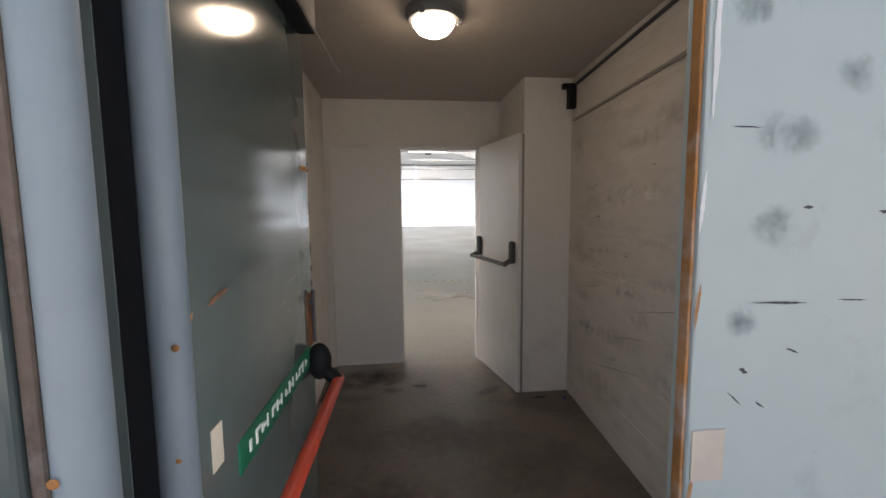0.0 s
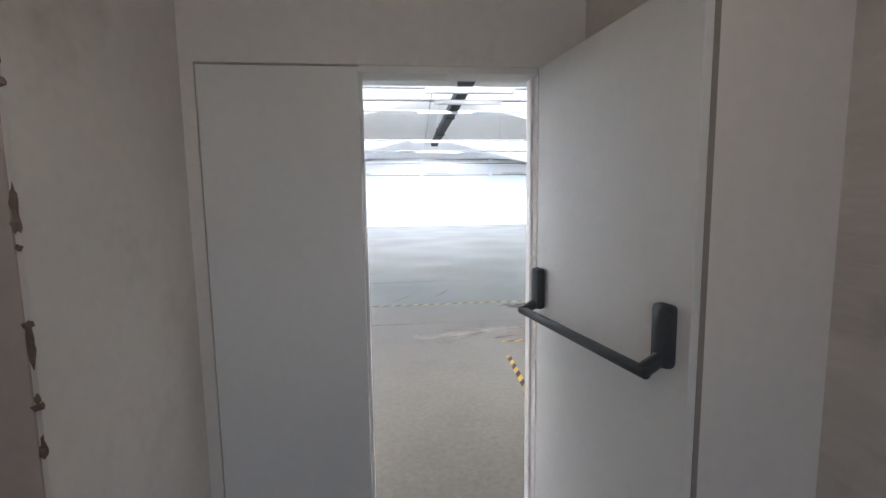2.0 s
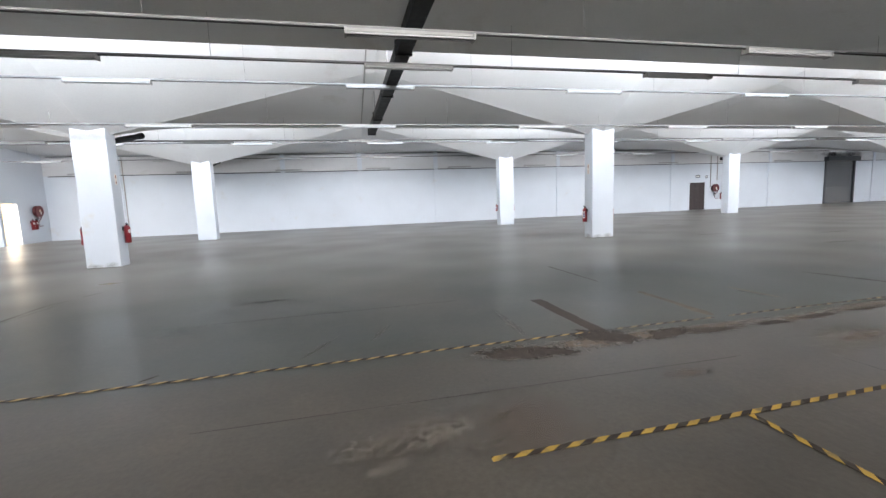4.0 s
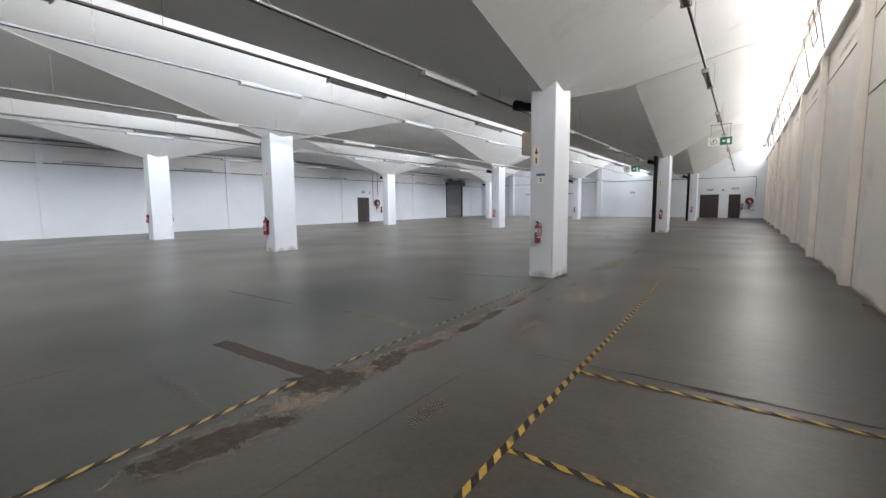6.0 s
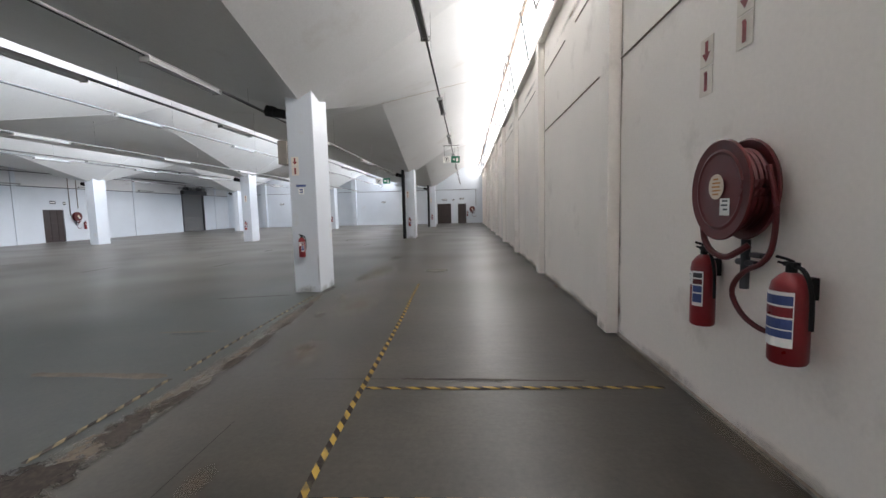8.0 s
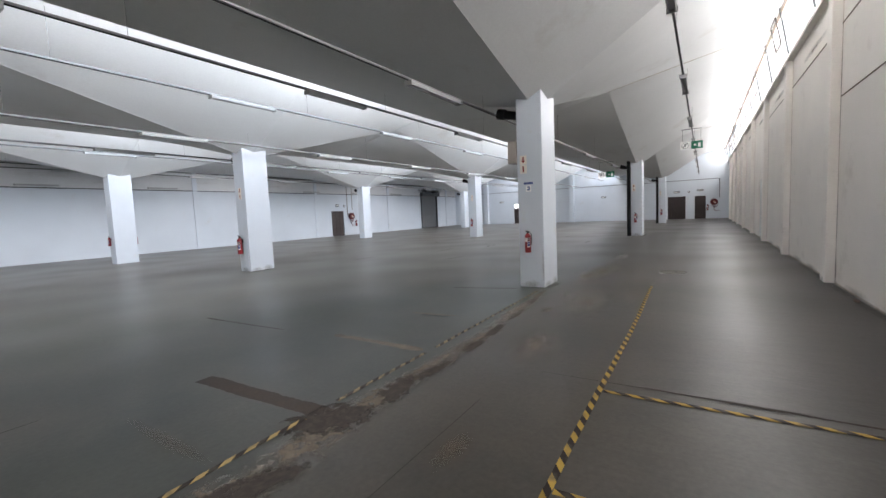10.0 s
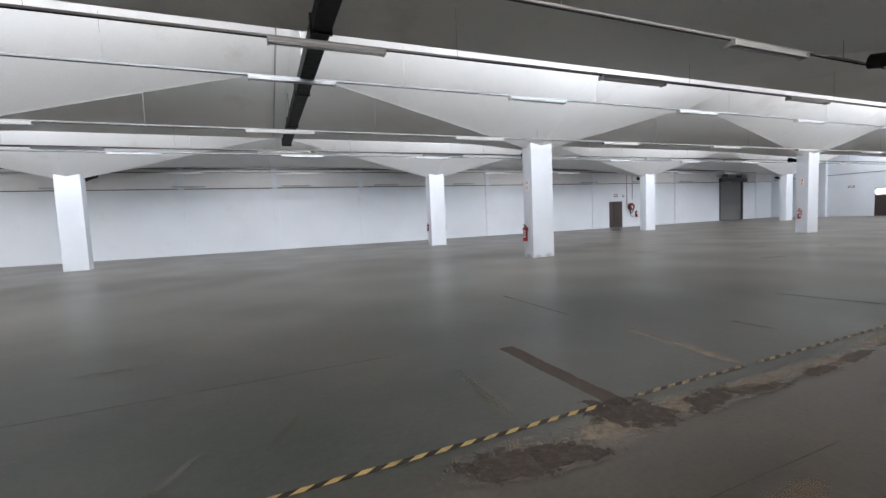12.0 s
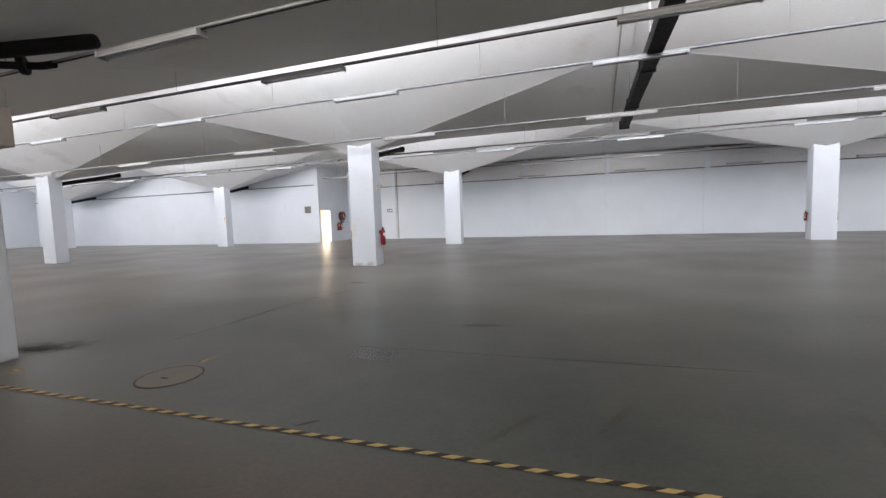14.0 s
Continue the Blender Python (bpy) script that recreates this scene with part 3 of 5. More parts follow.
for r, cy in enumerate(ROWS_Y):
    for c, cx in enumerate(COLS_X):
        xa = X0 if c == 0 else (COLS_X[c - 1] + cx) / 2
        xb = X1 if c == 5 else (COLS_X[c + 1] + cx) / 2
        bm = shell(cx, cy, xa, xb, EDGES_Y[r], EDGES_Y[r + 1], Z_N if r < 2 else 4.65)
        solid("ceiling", bm, M_SHELL, "white painted folded concrete umbrella roof shell", "ceiling", "structure", "roof shells", smooth=True)
        # raised bead along the crease that crosses the column
        for xe in (xa, xb):
            bm = B()
            box(bm, 0, 1, -0.007, 0.007, -0.0015, 0.02)
            for v in bm.verts:
                f = v.co.x
                v.co.x = cx + (xe - cx) * f
                v.co.y += cy
                v.co.z += Z_LOW + (Z_MID - Z_LOW) * f
            solid("trim_roof_crease", bm, M_SHELL, "raised bead along a crease of the roof shell", "roof seam", "structure", "roof creases")
        # raised seam between neighbouring shells
        if c < 5:
            bm = B()
            box(bm, -0.011, 0.011, 0, 1, -0.010, 0.01)
            for v in bm.verts:
                f = v.co.y
                v.co.y = EDGES_Y[r] + (cy - EDGES_Y[r]) * f
                v.co.z += Z_S + (Z_MID - Z_S) * f
                v.co.x += xb
            solid("trim_roof_seam", bm, M_SEAM if r == 0 else M_SHELL, "raised seam between roof shells", "roof seam", "structure", "roof seams")

# saw-tooth glazing above the low edges, and the clerestory of the south wall
for r, (y0, y1, zb) in enumerate(((0.02, 0.22, 5.10), (9.20, 9.24, 4.53), (18.16, 18.2, 4.53))):
    win = tagged(thing("window_%d" % (r + 1), "long dirty clerestory window in a steel frame", "window"), kind="structure")
    bm = B()
    for (za, zc) in ((zb, zb + 0.06), (Z_S - 0.14, Z_S - 0.07)):
        f = (za - zb) / (Z_S - zb)
        box(bm, X0, X1, y0 + (y1 - y0) * f - 0.03 + 0.1 * (r == 0 and f > 0.5), y0 + (y1 - y0) * f + 0.03 + 0.1 * (r == 0 and f > 0.5), za, zc)
    part("window_frame", bm, M_STRIP, win, "thin weathered steel rails")
    bar = B()
    box(bar, -0.02, 0.02, -0.02, 0.02, 0, 1)
    for v in bar.verts:
        v.co.y += y0 + (y1 - y0) * v.co.z
        v.co.z = zb + (Z_S - zb) * v.co.z
    me = mesh_of("mullion", bar, M_DARK)
    for k in range(30):
        ob = new("mullion", me)
        ob.parent = win
        ob.location = (X0 + 1.35 + 3.0 * k, 0.12 if r == 0 else 0.0, 0)
        if r == 0 and k % 2:
            # a casement that hangs open inwards
            hp = B()
            for (xa, xb, za, zc) in ((0, 0.9, 0, 0.04), (0, 0.9, 0.66, 0.70), (0, 0.04, 0, 0.7), (0.86, 0.9, 0, 0.7)):
                box(hp, xa, xb, -0.015, 0.015, za, zc)
            ob = part("casement", hp, M_BROWN, win, "small brown open casement")
            ob.matrix_basis = pose(X0 + 1.5 + 3.0 * k, 0.27, 5.42, -8 - 3 * (k % 3))
    pane = B()
    box(pane, X0, X1, -0.003, 0.003, 0, 1)
    for v in pane.verts:
        v.co.y += y0 + (y1 - y0) * v.co.z - 0.08
        v.co.z = zb + (Z_S - zb) * v.co.z
    g = part("pane", pane, M_GLASS, win)
    g.visible_shadow = False

# ---- columns ----
for r, cy in enumerate(ROWS_Y):
    for c, cx in enumerate(COLS_X):
        bm = B()
        box(bm, cx - CW / 2, cx + CW / 2, cy - CD / 2, cy + CD / 2, 0, 3.72, 0.018)
        solid("column", bm, M_COLUMN, "white painted concrete column with chipped corners", "column", "structure", "hall columns")

# ---- things under the roof ----


def luminaire(m, label="unlit twin-tube white batten light hung under a tray"):
    t = thing("batten_light", label, "light fitting", "batten lights", m)
    bm = B()
    box(bm, -0.76, 0.76, -0.045, 0.045, -0.008, 0.03, 0.006)
    part("body", bm, M_FIXT, t)
    for s in (-1, 1):
        part("end_cap", box(B(), s * 0.752 - 0.012, s * 0.752 + 0.012, -0.068, 0.068, -0.048, 0.028, 0.004), M_FIXT, t)
        bm = B()
        rod(bm, (-0.742, s * 0.042, -0.026), (0.742, s * 0.042, -0.026), 0.0145, seg=10)
        part("tube", bm, M_TUBE, t, "unlit white tube", True)
    return t


def rail(y, z, xa, xb, xs, hang=5.0):
    """A thin tray along the hall with hangers and lights under it."""
    t = thing("light_tray", "thin pale steel cable tray hung along the hall", "cable tray", "light trays")
    bm = B()
    box(bm, xa, xb, y - 0.02, y + 0.02, z, z + 0.026)
    part("tray", bm, M_GALV, t)
    bm = B()
    rod(bm, (xa, y - 0.006, z - 0.010), (xb, y - 0.006, z - 0.010), 0.010, seg=6)
    part("cable", bm, M_BLACK, t, "black cable strapped under the tray")
    me = mesh_of("hanger", rod(B(), (0, y, z + 0.02), (0, y, z + 0.8), 0.003, seg=6), M_GALV)
    x = xa + 1.0
    while x < xb:
        ob = new("hanger", me)
        ob.parent = t
        ob.location.x = x
        x += hang
    for x in xs:
        copy_thing(LUM, pose(x, y, z - 0.035))


LUM = luminaire(pose(0.62, 5.6, 3.40))
xs = [0.75 + 5.38 * k for k in range(-8, 9)]
rail(5.6, 3.44, X0 + 1, X1 - 1, [x for x in xs if abs(x - 0.75) > 1])
rail(2.3, 4.05, X0 + 1, X1 - 1, [6.0 + 4.95 * k for k in range(-9, 8) if k != -1])
rail(8.0, 3.80, X0 + 1, X1 - 1, [0.97 + 5.42 * k for k in range(-8, 9)])
rail(10.5, 4.10, X0 + 1, X1 - 1, [0.70 + 5.40 * k for k in range(-8, 9)])
rail(13.0, 3.66, X0 + 1, X1 - 1, [0.55 + 5.32 * k for k in range(-8, 9)])
rail(16.4, 3.72, X0 + 1, X1 - 1, [0.8 + 5.38 * k for k in range(-8, 9)])
rail(19.4, 4.05, X0 + 1, X1 - 1, [1.6 + 5.38 * k for k in range(-8, 8)])
rail(24.4, 3.95, -15.5, X1 - 1, [2.2 + 5.38 * k for k in range(-3, 8)])

# black duct under the middle seam
pp = thing("ridge_conduit", "thin pale conduit that follows the roof seam", "conduit")
bm = B()
tube(bm, [(0.55, 9.5, 6.17), (0.55, 11.5, 5.76), (0.55, 13.75, 5.27), (0.55, 16.0, 4.83), (0.55, 17.9, 4.46)], 0.02)
part("pipe", bm, M_FIXT, pp)
duct = thing("duct", "square black air duct with flanged joints under the roof", "duct")
bm = B()
box(bm, 0.81, 1.07, 5.2, 17.7, 4.10, 4.32, 0.01)
part("duct_body", bm, M_BLACK, duct)
for y in (5.3, 8.4, 11.5, 14.6, 17.6):
    bm = B()
    box(bm, 0.785, 1.095, y - 0.03, y + 0.03, 4.075, 4.345, 0.005)
    part("flange", bm, M_BLACK, duct)
for y in (6.4, 10.8, 15.0):
    part("hanger", rod(B(), (0.9, y, 4.34), (0.9, y, 5.1), 0.012, seg=6), M_GALV, duct)

# black rainwater pipes under the valleys
for r, cy in enumerate(ROWS_Y):
    for cx in COLS_X:
        t = thing("drain_pipe", "black rainwater pipe under a roof valley beside a column", "pipe", "rainwater pipes")
        if r == 0 and cx == -6.65:
            # a thick pipe stub under the shell, and a clamp at the tray
            bm = B()
            lathe(bm, [(0.085, 0.0), (0.085, 0.98), (0.08, 1.02), (0.06, 1.045)], 16, look((-6.50, 5.19, 3.485), (-7.38, 4.64, 3.315)))
            part("pipe", bm, M_BLACK, t, smooth=True)
            bm = B()
            tube(bm, curve_through([(cx, cy + CD / 2, 3.34), (-6.62, 5.20, 3.36), (-6.52, 5.42, 3.40), (-6.38, 5.56, 3.42), (-6.22, 5.60, 3.43)], 4), 0.045, 12)
            part("elbow", bm, M_BLACK, t, smooth=True)
            bm = B()
            lathe(bm, [(0.045, 0.0), (0.105, 0.0), (0.115, 0.03), (0.105, 0.07), (0.045, 0.07)], 16, look((-6.47, 5.46, 3.41), (-6.30, 5.62, 3.44)))
            part("clamp", bm, M_BLACK, t)
            continue
        bm = B()
        ln = 2.9 if cx < 0 and r else 1.45 if cx < 0 else 0.78
        rod(bm, (cx, cy + CD / 2, 3.32), (cx, cy + ln, 3.27 + 0.227 * ln), 0.085, seg=14)
        part("pipe", bm, M_BLACK, t, smooth=True)
        bm = B()
        rod(bm, (cx, cy + ln - 0.15, 3.236 + 0.227 * ln), (cx, cy + ln, 3.27 + 0.227 * ln), 0.105, seg=14)
        part("collar", bm, M_BLACK, t, smooth=True)
for cx in (23.36, 38.36):
    bm = B()
    rod(bm, (cx - 0.52, 5.06, 0.0), (cx - 0.52, 5.06, 3.7), 0.09, seg=14)
    solid("downpipe", bm, M_BLACK, "black vertical downpipe beside a column", "pipe", "object", "downpipes", True)

# ---- fire equipment ----


def extinguisher(m, group="fire extinguishers", label="red fire extinguisher with paper labels on a wall bracket"):
    """Standing cylinder, 0.62 m, back towards -y at y = 0, base at z = 0."""
    t = thing("fire_extinguisher", label, "extinguisher", group, m)
    bm = B()
    lathe(bm, [(0.070, 0.0), (0.078, 0.015), (0.078, 0.40), (0.070, 0.44), (0.045, 0.475), (0.026, 0.49)], 22, Matrix.Translation((0, 0.11, 0)))
    part("cylinder", bm, M_RED, t, smooth=True)
    bm = B()
    lathe(bm, [(0.022, 0.485), (0.022, 0.53), (0.015, 0.54)], 12, Matrix.Translation((0, 0.11, 0)))
    box(bm, -0.035, 0.035, 0.095, 0.125, 0.52, 0.545, 0.004)
    part("valve", bm, M_BLACK, t)
    bm = B()
    tube(bm, [(0, 0.10, 0.545), (0.025, 0.12, 0.560), (0.055, 0.14, 0.570)], 0.008, 6)
    tube(bm, [(0, 0.10, 0.535), (0.025, 0.12, 0.533), (0.05, 0.135, 0.540)], 0.007, 6)
    part("handle", bm, M_BLACK, t)
    bm = B()
    tube(bm, curve_through([(-0.02, 0.11, 0.52), (-0.06, 0.11, 0.515), (-0.094, 0.105, 0.46), (-0.096, 0.09, 0.36), (-0.092, 0.085, 0.20)], 4), 0.010, 8)
    part("hose", bm, M_BLACK, t, smooth=True)
    for a0, a1, z0, z1, mt in ((98, 152, 0.14, 0.38, M_PAPER), (40, 97, 0.28, 0.375, M_PAPER), (103, 147, 0.335, 0.368, M_INK), (103, 147, 0.29, 0.325, M_REDOLD), (103, 147, 0.235, 0.28, M_BLUEINK), (103, 147, 0.165, 0.225, M_BLUEINK),
                               (46, 88, 0.350, 0.356, M_DARK), (46, 80, 0.330, 0.335, M_DARK), (46, 85, 0.308, 0.313, M_DARK)):
        bm = B()
        rr = 0.0795 if mt is M_PAPER else 0.0805
        q = [[bm.verts.new((rr * math.cos(radians(a)), 0.11 + rr * math.sin(radians(a)), z)) for a in (a0 + (a1 - a0) * i / 6 for i in range(7))] for z in (z0, z1)]
        for i in range(6):
            bm.faces.new((q[0][i], q[0][i + 1], q[1][i + 1], q[1][i]))
        part("label", bm, mt, t)
    bm = B()
    box(bm, -0.02, 0.02, 0.0, 0.035, 0.34, 0.46, 0.004)
    part("bracket", bm, M_BLACK, t)
    return t


EXT = extinguisher(pose(3.24, 0.003, 0.645))
big = copy_thing(EXT, pose(2.43, 0.003, 0.67))
for a0, a1, z0, z1, mt in ((35, 155, 0.10, 0.395, M_PAPER), (38, 152, 0.325, 0.375, M_BLUEINK), (38, 152, 0.262, 0.315, M_RED), (38, 152, 0.198, 0.252, M_BLUEINK), (38, 152, 0.150, 0.190, M_BLUEINK)):
    bm = B()
    rr = 0.0815 if mt is M_PAPER else 0.0825
    q = [[bm.verts.new((rr * math.cos(radians(a)), 0.11 + rr * math.sin(radians(a)), z)) for a in (a0 + (a1 - a0) * i / 8 for i in range(9))] for z in (z0, z1)]
    for i in range(8):
        bm.faces.new((q[0][i], q[0][i + 1], q[1][i + 1], q[1][i]))
    part("label", bm, mt, big, "banded blue, red and white label")
tagged(big, "larger red fire extinguisher with a blue and white label sheet")
big.scale = (1.12, 1.12, 0.94)
for (cx, cy, side, zb, k) in ((8.36, 4.73, -1, 0.68, 0.74), (8.36, 13.75, -1, 0.54, 0.98), (8.36, 13.75, 1, 0.54, 0.98), (8.36, 22.65, -1, 0.75, 0.7), (8.36, 22.65, 1, 0.75, 0.7),
                              (-6.65, 13.75, 1, 0.62, 0.98), (-6.65, 13.75, -1, 0.62, 0.98), (23.36, 4.73, -1, 0.65, 0.85), (23.36, 13.75, -1, 0.65, 0.85),
                              (38.36, 4.73, -1, 0.65, 0.85), (38.36, 13.75, -1, 0.65, 0.85)):
    ob = copy_thing(EXT, pose(cx + side * (CW / 2 + 0.003), cy + 0.04, zb, 0, 0, 90 if side < 0 else -90))
    ob.scale = (k, k, k)


def hose_reel(m, label="dark red fire hose reel with its hose on a wall arm"):
    """Disc facing +y, hub at the origin, wall at y = 0."""
    t = thing("hose_reel", label, "hose reel", "hose reels", m)
    turn = Matrix.Rotation(radians(-90), 4, "X")
    for name, ya in (("front_disc", 0.205), ("back_disc", 0.05)):
        bm = B()
        lathe(bm, [(0.06, 0), (0.27, 0.0), (0.292, 0.008), (0.30, 0.022), (0.290, 0.03), (0.27, 0.018), (0.06, 0.014)] if name == "back_disc"
              else [(0.02, 0.0), (0.292, 0.0), (0.30, 0.006), (0.30, 0.016), (0.294, 0.021), (0.286, 0.017), (0.10, 0.019), (0.02, 0.022)], 40, Matrix.Translation((0, ya, 0)) @ turn)
        part(name, bm, M_REDOLD, t, smooth=True)
    bm = B()
    for i in range(5):
        a = [Vector((0.22 * math.cos(k * math.pi / 16), 0.088 + 0.030 * i, 0.225 * math.sin(k * math.pi / 16))) for k in range(33)]
        tube(bm, a, 0.021, 8)
    part("coiled_hose", bm, M_REDOLD, t, "coiled red rubber hose", True)
    bm = B()
    rod(bm, (0, 0.0, 0), (0, 0.21, 0), 0.05, seg=16)
    box(bm, -0.10, 0.10, 0.0, 0.03, -0.16, 0.16, 0.005)
    part("hub", bm, M_DARK, t)
    bm = B()
    rod(bm, (0.0, 0.236, 0.02), (0.0, 0.239, 0.02), 0.075, seg=24)
    part("round_label", bm, M_CREAM, t, "round cream instruction label")
    bm = B()
    box(bm, -0.12, -0.03, 0.226, 0.230, -0.15, -0.05)
    part("paper_label", bm, M_PAPER, t)
    bm = B()
    for k, (w, z) in enumerate(((0.05, -0.07), (0.06, -0.095), (0.04, -0.12))):
        box(bm, -0.105, -0.105 + w, 0.2302, 0.2312, z, z + 0.010)
    part("print", bm, M_DARK, t)
    bm = B()
    for k, (w, z) in enumerate(((0.05, 0.065), (0.09, 0.042), (0.08, 0.02), (0.095, -0.002), (0.06, -0.024))):
        box(bm, -w / 2, w / 2 - 0.01 * (k % 2), 0.2392, 0.2402, z - 0.005, z + 0.005)
    part("print", bm, M_RUST, t)
    bm = B()
    tube(bm, curve_through([(0.20, 0.20, -0.20), (0.17, 0.2, -0.31), (0.08, 0.2, -0.38), (-0.03, 0.19, -0.40), (-0.10, 0.17, -0.37), (-0.14, 0.12, -0.32)]), 0.019)
    tube(bm, curve_through([(-0.27, 0.12, 0.12), (-0.31, 0.10, -0.10), (-0.28, 0.09, -0.32), (-0.20, 0.09, -0.42), (-0.10, 0.10, -0.47), (-0.02, 0.11, -0.54),
                            (0.02, 0.11, -0.62), (-0.01, 0.10, -0.70), (-0.08, 0.08, -0.77), (-0.18, 0.05, -0.81), (-0.30, 0.035, -0.80), (-0.44, 0.03, -0.77)]), 0.016)
    part("loose_hose", bm, M_REDOLD, t, smooth=True)
    bm = B()
    rod(bm, (0.0, 0.05, -0.30), (0.0, 0.05, -0.60), 0.025, seg=12)
    rod(bm, (-0.10, 0.05, -0.44), (0.07, 0.05, -0.44), 0.02, seg=10)
    box(bm, -0.16, -0.06, 0.03, 0.07, -0.40, -0.37, 0.006)
    part("valve", bm, M_DARK, t)
    return t


REEL = hose_reel(pose(2.90, 0.003, 1.56))
copy_thing(REEL, pose(27.7, YN - 0.003, 1.62, 0, 0, 180))
copy_thing(REEL, pose(X1 - 0.003, 1.12, 1.5, 0, 0, 90))
copy_thing(REEL, pose(-16.197, 27.2, 1.65, 0, 0, -90))
copy_thing(EXT, pose(28.3, YN - 0.003, 0.75, 0, 0, 180))
copy_thing(EXT, pose(X1 - 0.003, 1.62, 0.75, 0, 0, 90))
copy_thing(EXT, pose(-16.197, 26.75, 0.7, 0, 0, -90))
copy_thing(EXT, pose(-16.197, 27.0, 0.7, 0, 0, -90))


def fire_sign(m, label="white fire equipment sign with a red symbol"):
    """Flat plate facing +y, 0.2 x 0.4."""
    t = thing("fire_sign", label, "sign", "fire signs", m)
    bm = B()
    box(bm, -0.1, 0.1, 0, 0.004, 0.005, 0.20)
    box(bm, -0.1, 0.1, 0, 0.004, -0.20, -0.005)
    part("plate", bm, M_AGED, t, "yellowed white plate")
    bm = B()
    box(bm, -0.022, 0.022, 0.004, 0.007, 0.09, 0.175)
    v = [bm.verts.new(p) for p in ((-0.065, 0.007, 0.095), (0.065, 0.007, 0.095), (0.0, 0.007, 0.03))]
    bm.faces.new(v)
    part("arrow", bm, M_RED, t)
    bm = B()
    box(bm, -0.022, 0.022, 0.004, 0.007, -0.17, -0.05)
    box(bm, -0.012, 0.03, 0.004, 0.007, -0.052, -0.035)
    part("symbol", bm, M_RED, t)
    return t


FS = fire_sign(pose(3.485, 0.003, 2.457))
FS.scale = (0.80, 1, 1.0)
copy_thing(FS, pose(3.07, 0.003, 2.64))
for cx in (8.36, 23.36, 38.36):
    copy_thing(FS, pose(cx - CW / 2 - 0.003, 4.85, 2.34, 0, 0, 90)).scale = (0.66, 1, 0.84)
for cx, cy in ((8.36, 13.75), (23.36, 13.75)):
    copy_thing(FS, pose(cx - CW / 2 - 0.003, cy, 2.34, 0, 0, 90)).scale = (0.66, 1, 0.84)
copy_thing(FS, pose(-21.33, 22.65 - CD / 2 - 0.003, 1.62, 0, 0, 180))
copy_thing(FS, pose(-6.65 + CW / 2 + 0.003, 13.75, 2.34, 0, 0, -90)).scale = (0.55, 1, 0.7)

ns = thing("bay_sign", "small column marker with dark print", "sign", "", pose(7.9495, 4.76, 1.92, 0, 0, 90))
bm = B()
box(bm, -0.09, 0.09, 0, 0.004, 0.045, 0.085)
part("plate", bm, M_BLUEINK, ns)
bm = B()
box(bm, -0.05, 0.05, 0, 0.004, -0.09, 0.02)
part("plate", bm, M_PAPER, ns)
bm = B()
box(bm, -0.03, 0.03, 0.004, 0.006, -0.07, -0.045)
box(bm, -0.03, -0.008, 0.004, 0.006, -0.045, -0.02)
box(bm, -0.03, 0.03, 0.004, 0.006, -0.02, 0.005)
part("print", bm, M_BLUEINK, ns)

cb = thing("junction_box", "beige grey electrical box on a column side", "electrical box", "", pose(7.95, 4.98, 2.6))
bm = B()
box(bm, -0.02, 0.26, 0.0, 0.17, -0.22, 0.20, 0.008)
part("case", bm, M_BOX, cb)
bm = B()
box(bm, 0.0, 0.24, 0.17, 0.178, -0.20, 0.18, 0.004)
part("cover", bm, M_BOX, cb)


copy_thing(cb, pose(-6.50, 4.98, 2.6))


def notice(m, w, h):
    t = thing("wall_notice", "small dark notice plate on a white wall", "sign", "wall notices", m)
    part("plate", box(B(), -w / 2, w / 2, 0, 0.006, -h / 2, h / 2), M_INK, t)
    part("print", box(B(), -w * 0.4, w * 0.4, 0.006, 0.008, -h * 0.15, h * 0.15), M_PAPER, t)


for y, z, w in ((4.1, 2.55, 0.5), (2.2, 2.62, 0.5), (3.1, 2.5, 0.2), (8.2, 2.52, 0.45), (10.7, 2.45, 0.45), (17.0, 2.5, 0.45), (22.0, 2.5, 0.45)):
    notice(pose(X1 - 0.002, y, z, 0, 0, 90), w, 0.16)
for x, z, w in ((26.2, 2.55, 0.4), (27.0, 2.5, 0.2), (-12.9, 1.9, 0.5)):
    notice(pose(x, YN - 0.002, z, 0, 0, 180), w, 0.2)


def exit_sign(m, two=True):
    t = thing("exit_sign", "hanging green exit sign on rods", "sign", "exit signs", m)
    bm = B()
    box(bm, -0.006, 0.006, -0.36, -0.02, -0.13, 0.13, 0.002)
    part("green_plate", bm, M_EXIT, t)
    bm = B()
    for s in (-1, 1):
        box(bm, s * 0.0075 - 0.0015, s * 0.0075 + 0.0015, -0.30, -0.22, -0.08, 0.06)
        box(bm, s * 0.0075 - 0.0015, s * 0.0075 + 0.0015, -0.17, -0.09, -0.03, 0.03)
    part("symbol", bm, M_PAPER, t)
    if two:
        bm = B()
        box(bm, -0.006, 0.006, 0.02, 0.32, -0.13, 0.13, 0.002)
        part("white_plate", bm, M_PAPER, t)
        bm = B()
        for s in (-1, 1):
            tube(bm, arc((0.17, 0.0), 0.10, 0, 360, 20, "yz", s * 0.008), 0.008, 6)
            box(bm, s * 0.0075 - 0.0015, s * 0.0075 + 0.0015, 0.155, 0.19, -0.05, 0.055)
            tube(bm, [(s * 0.008, 0.10, 0.07), (s * 0.008, 0.24, -0.07)], 0.008, 6)
        part("ring", bm, M_INK, t)
    bm = B()
    rod(bm, (0, -0.3, 0.13), (0, -0.3, 0.55), 0.006, seg=6)
    rod(bm, (0, 0.25, 0.13), (0, 0.25, 0.55), 0.006, seg=6)
    box(bm, -0.01, 0.01, -0.34, 0.30, 0.54, 0.56)
    part("rods", bm, M_GALV, t)
    return t


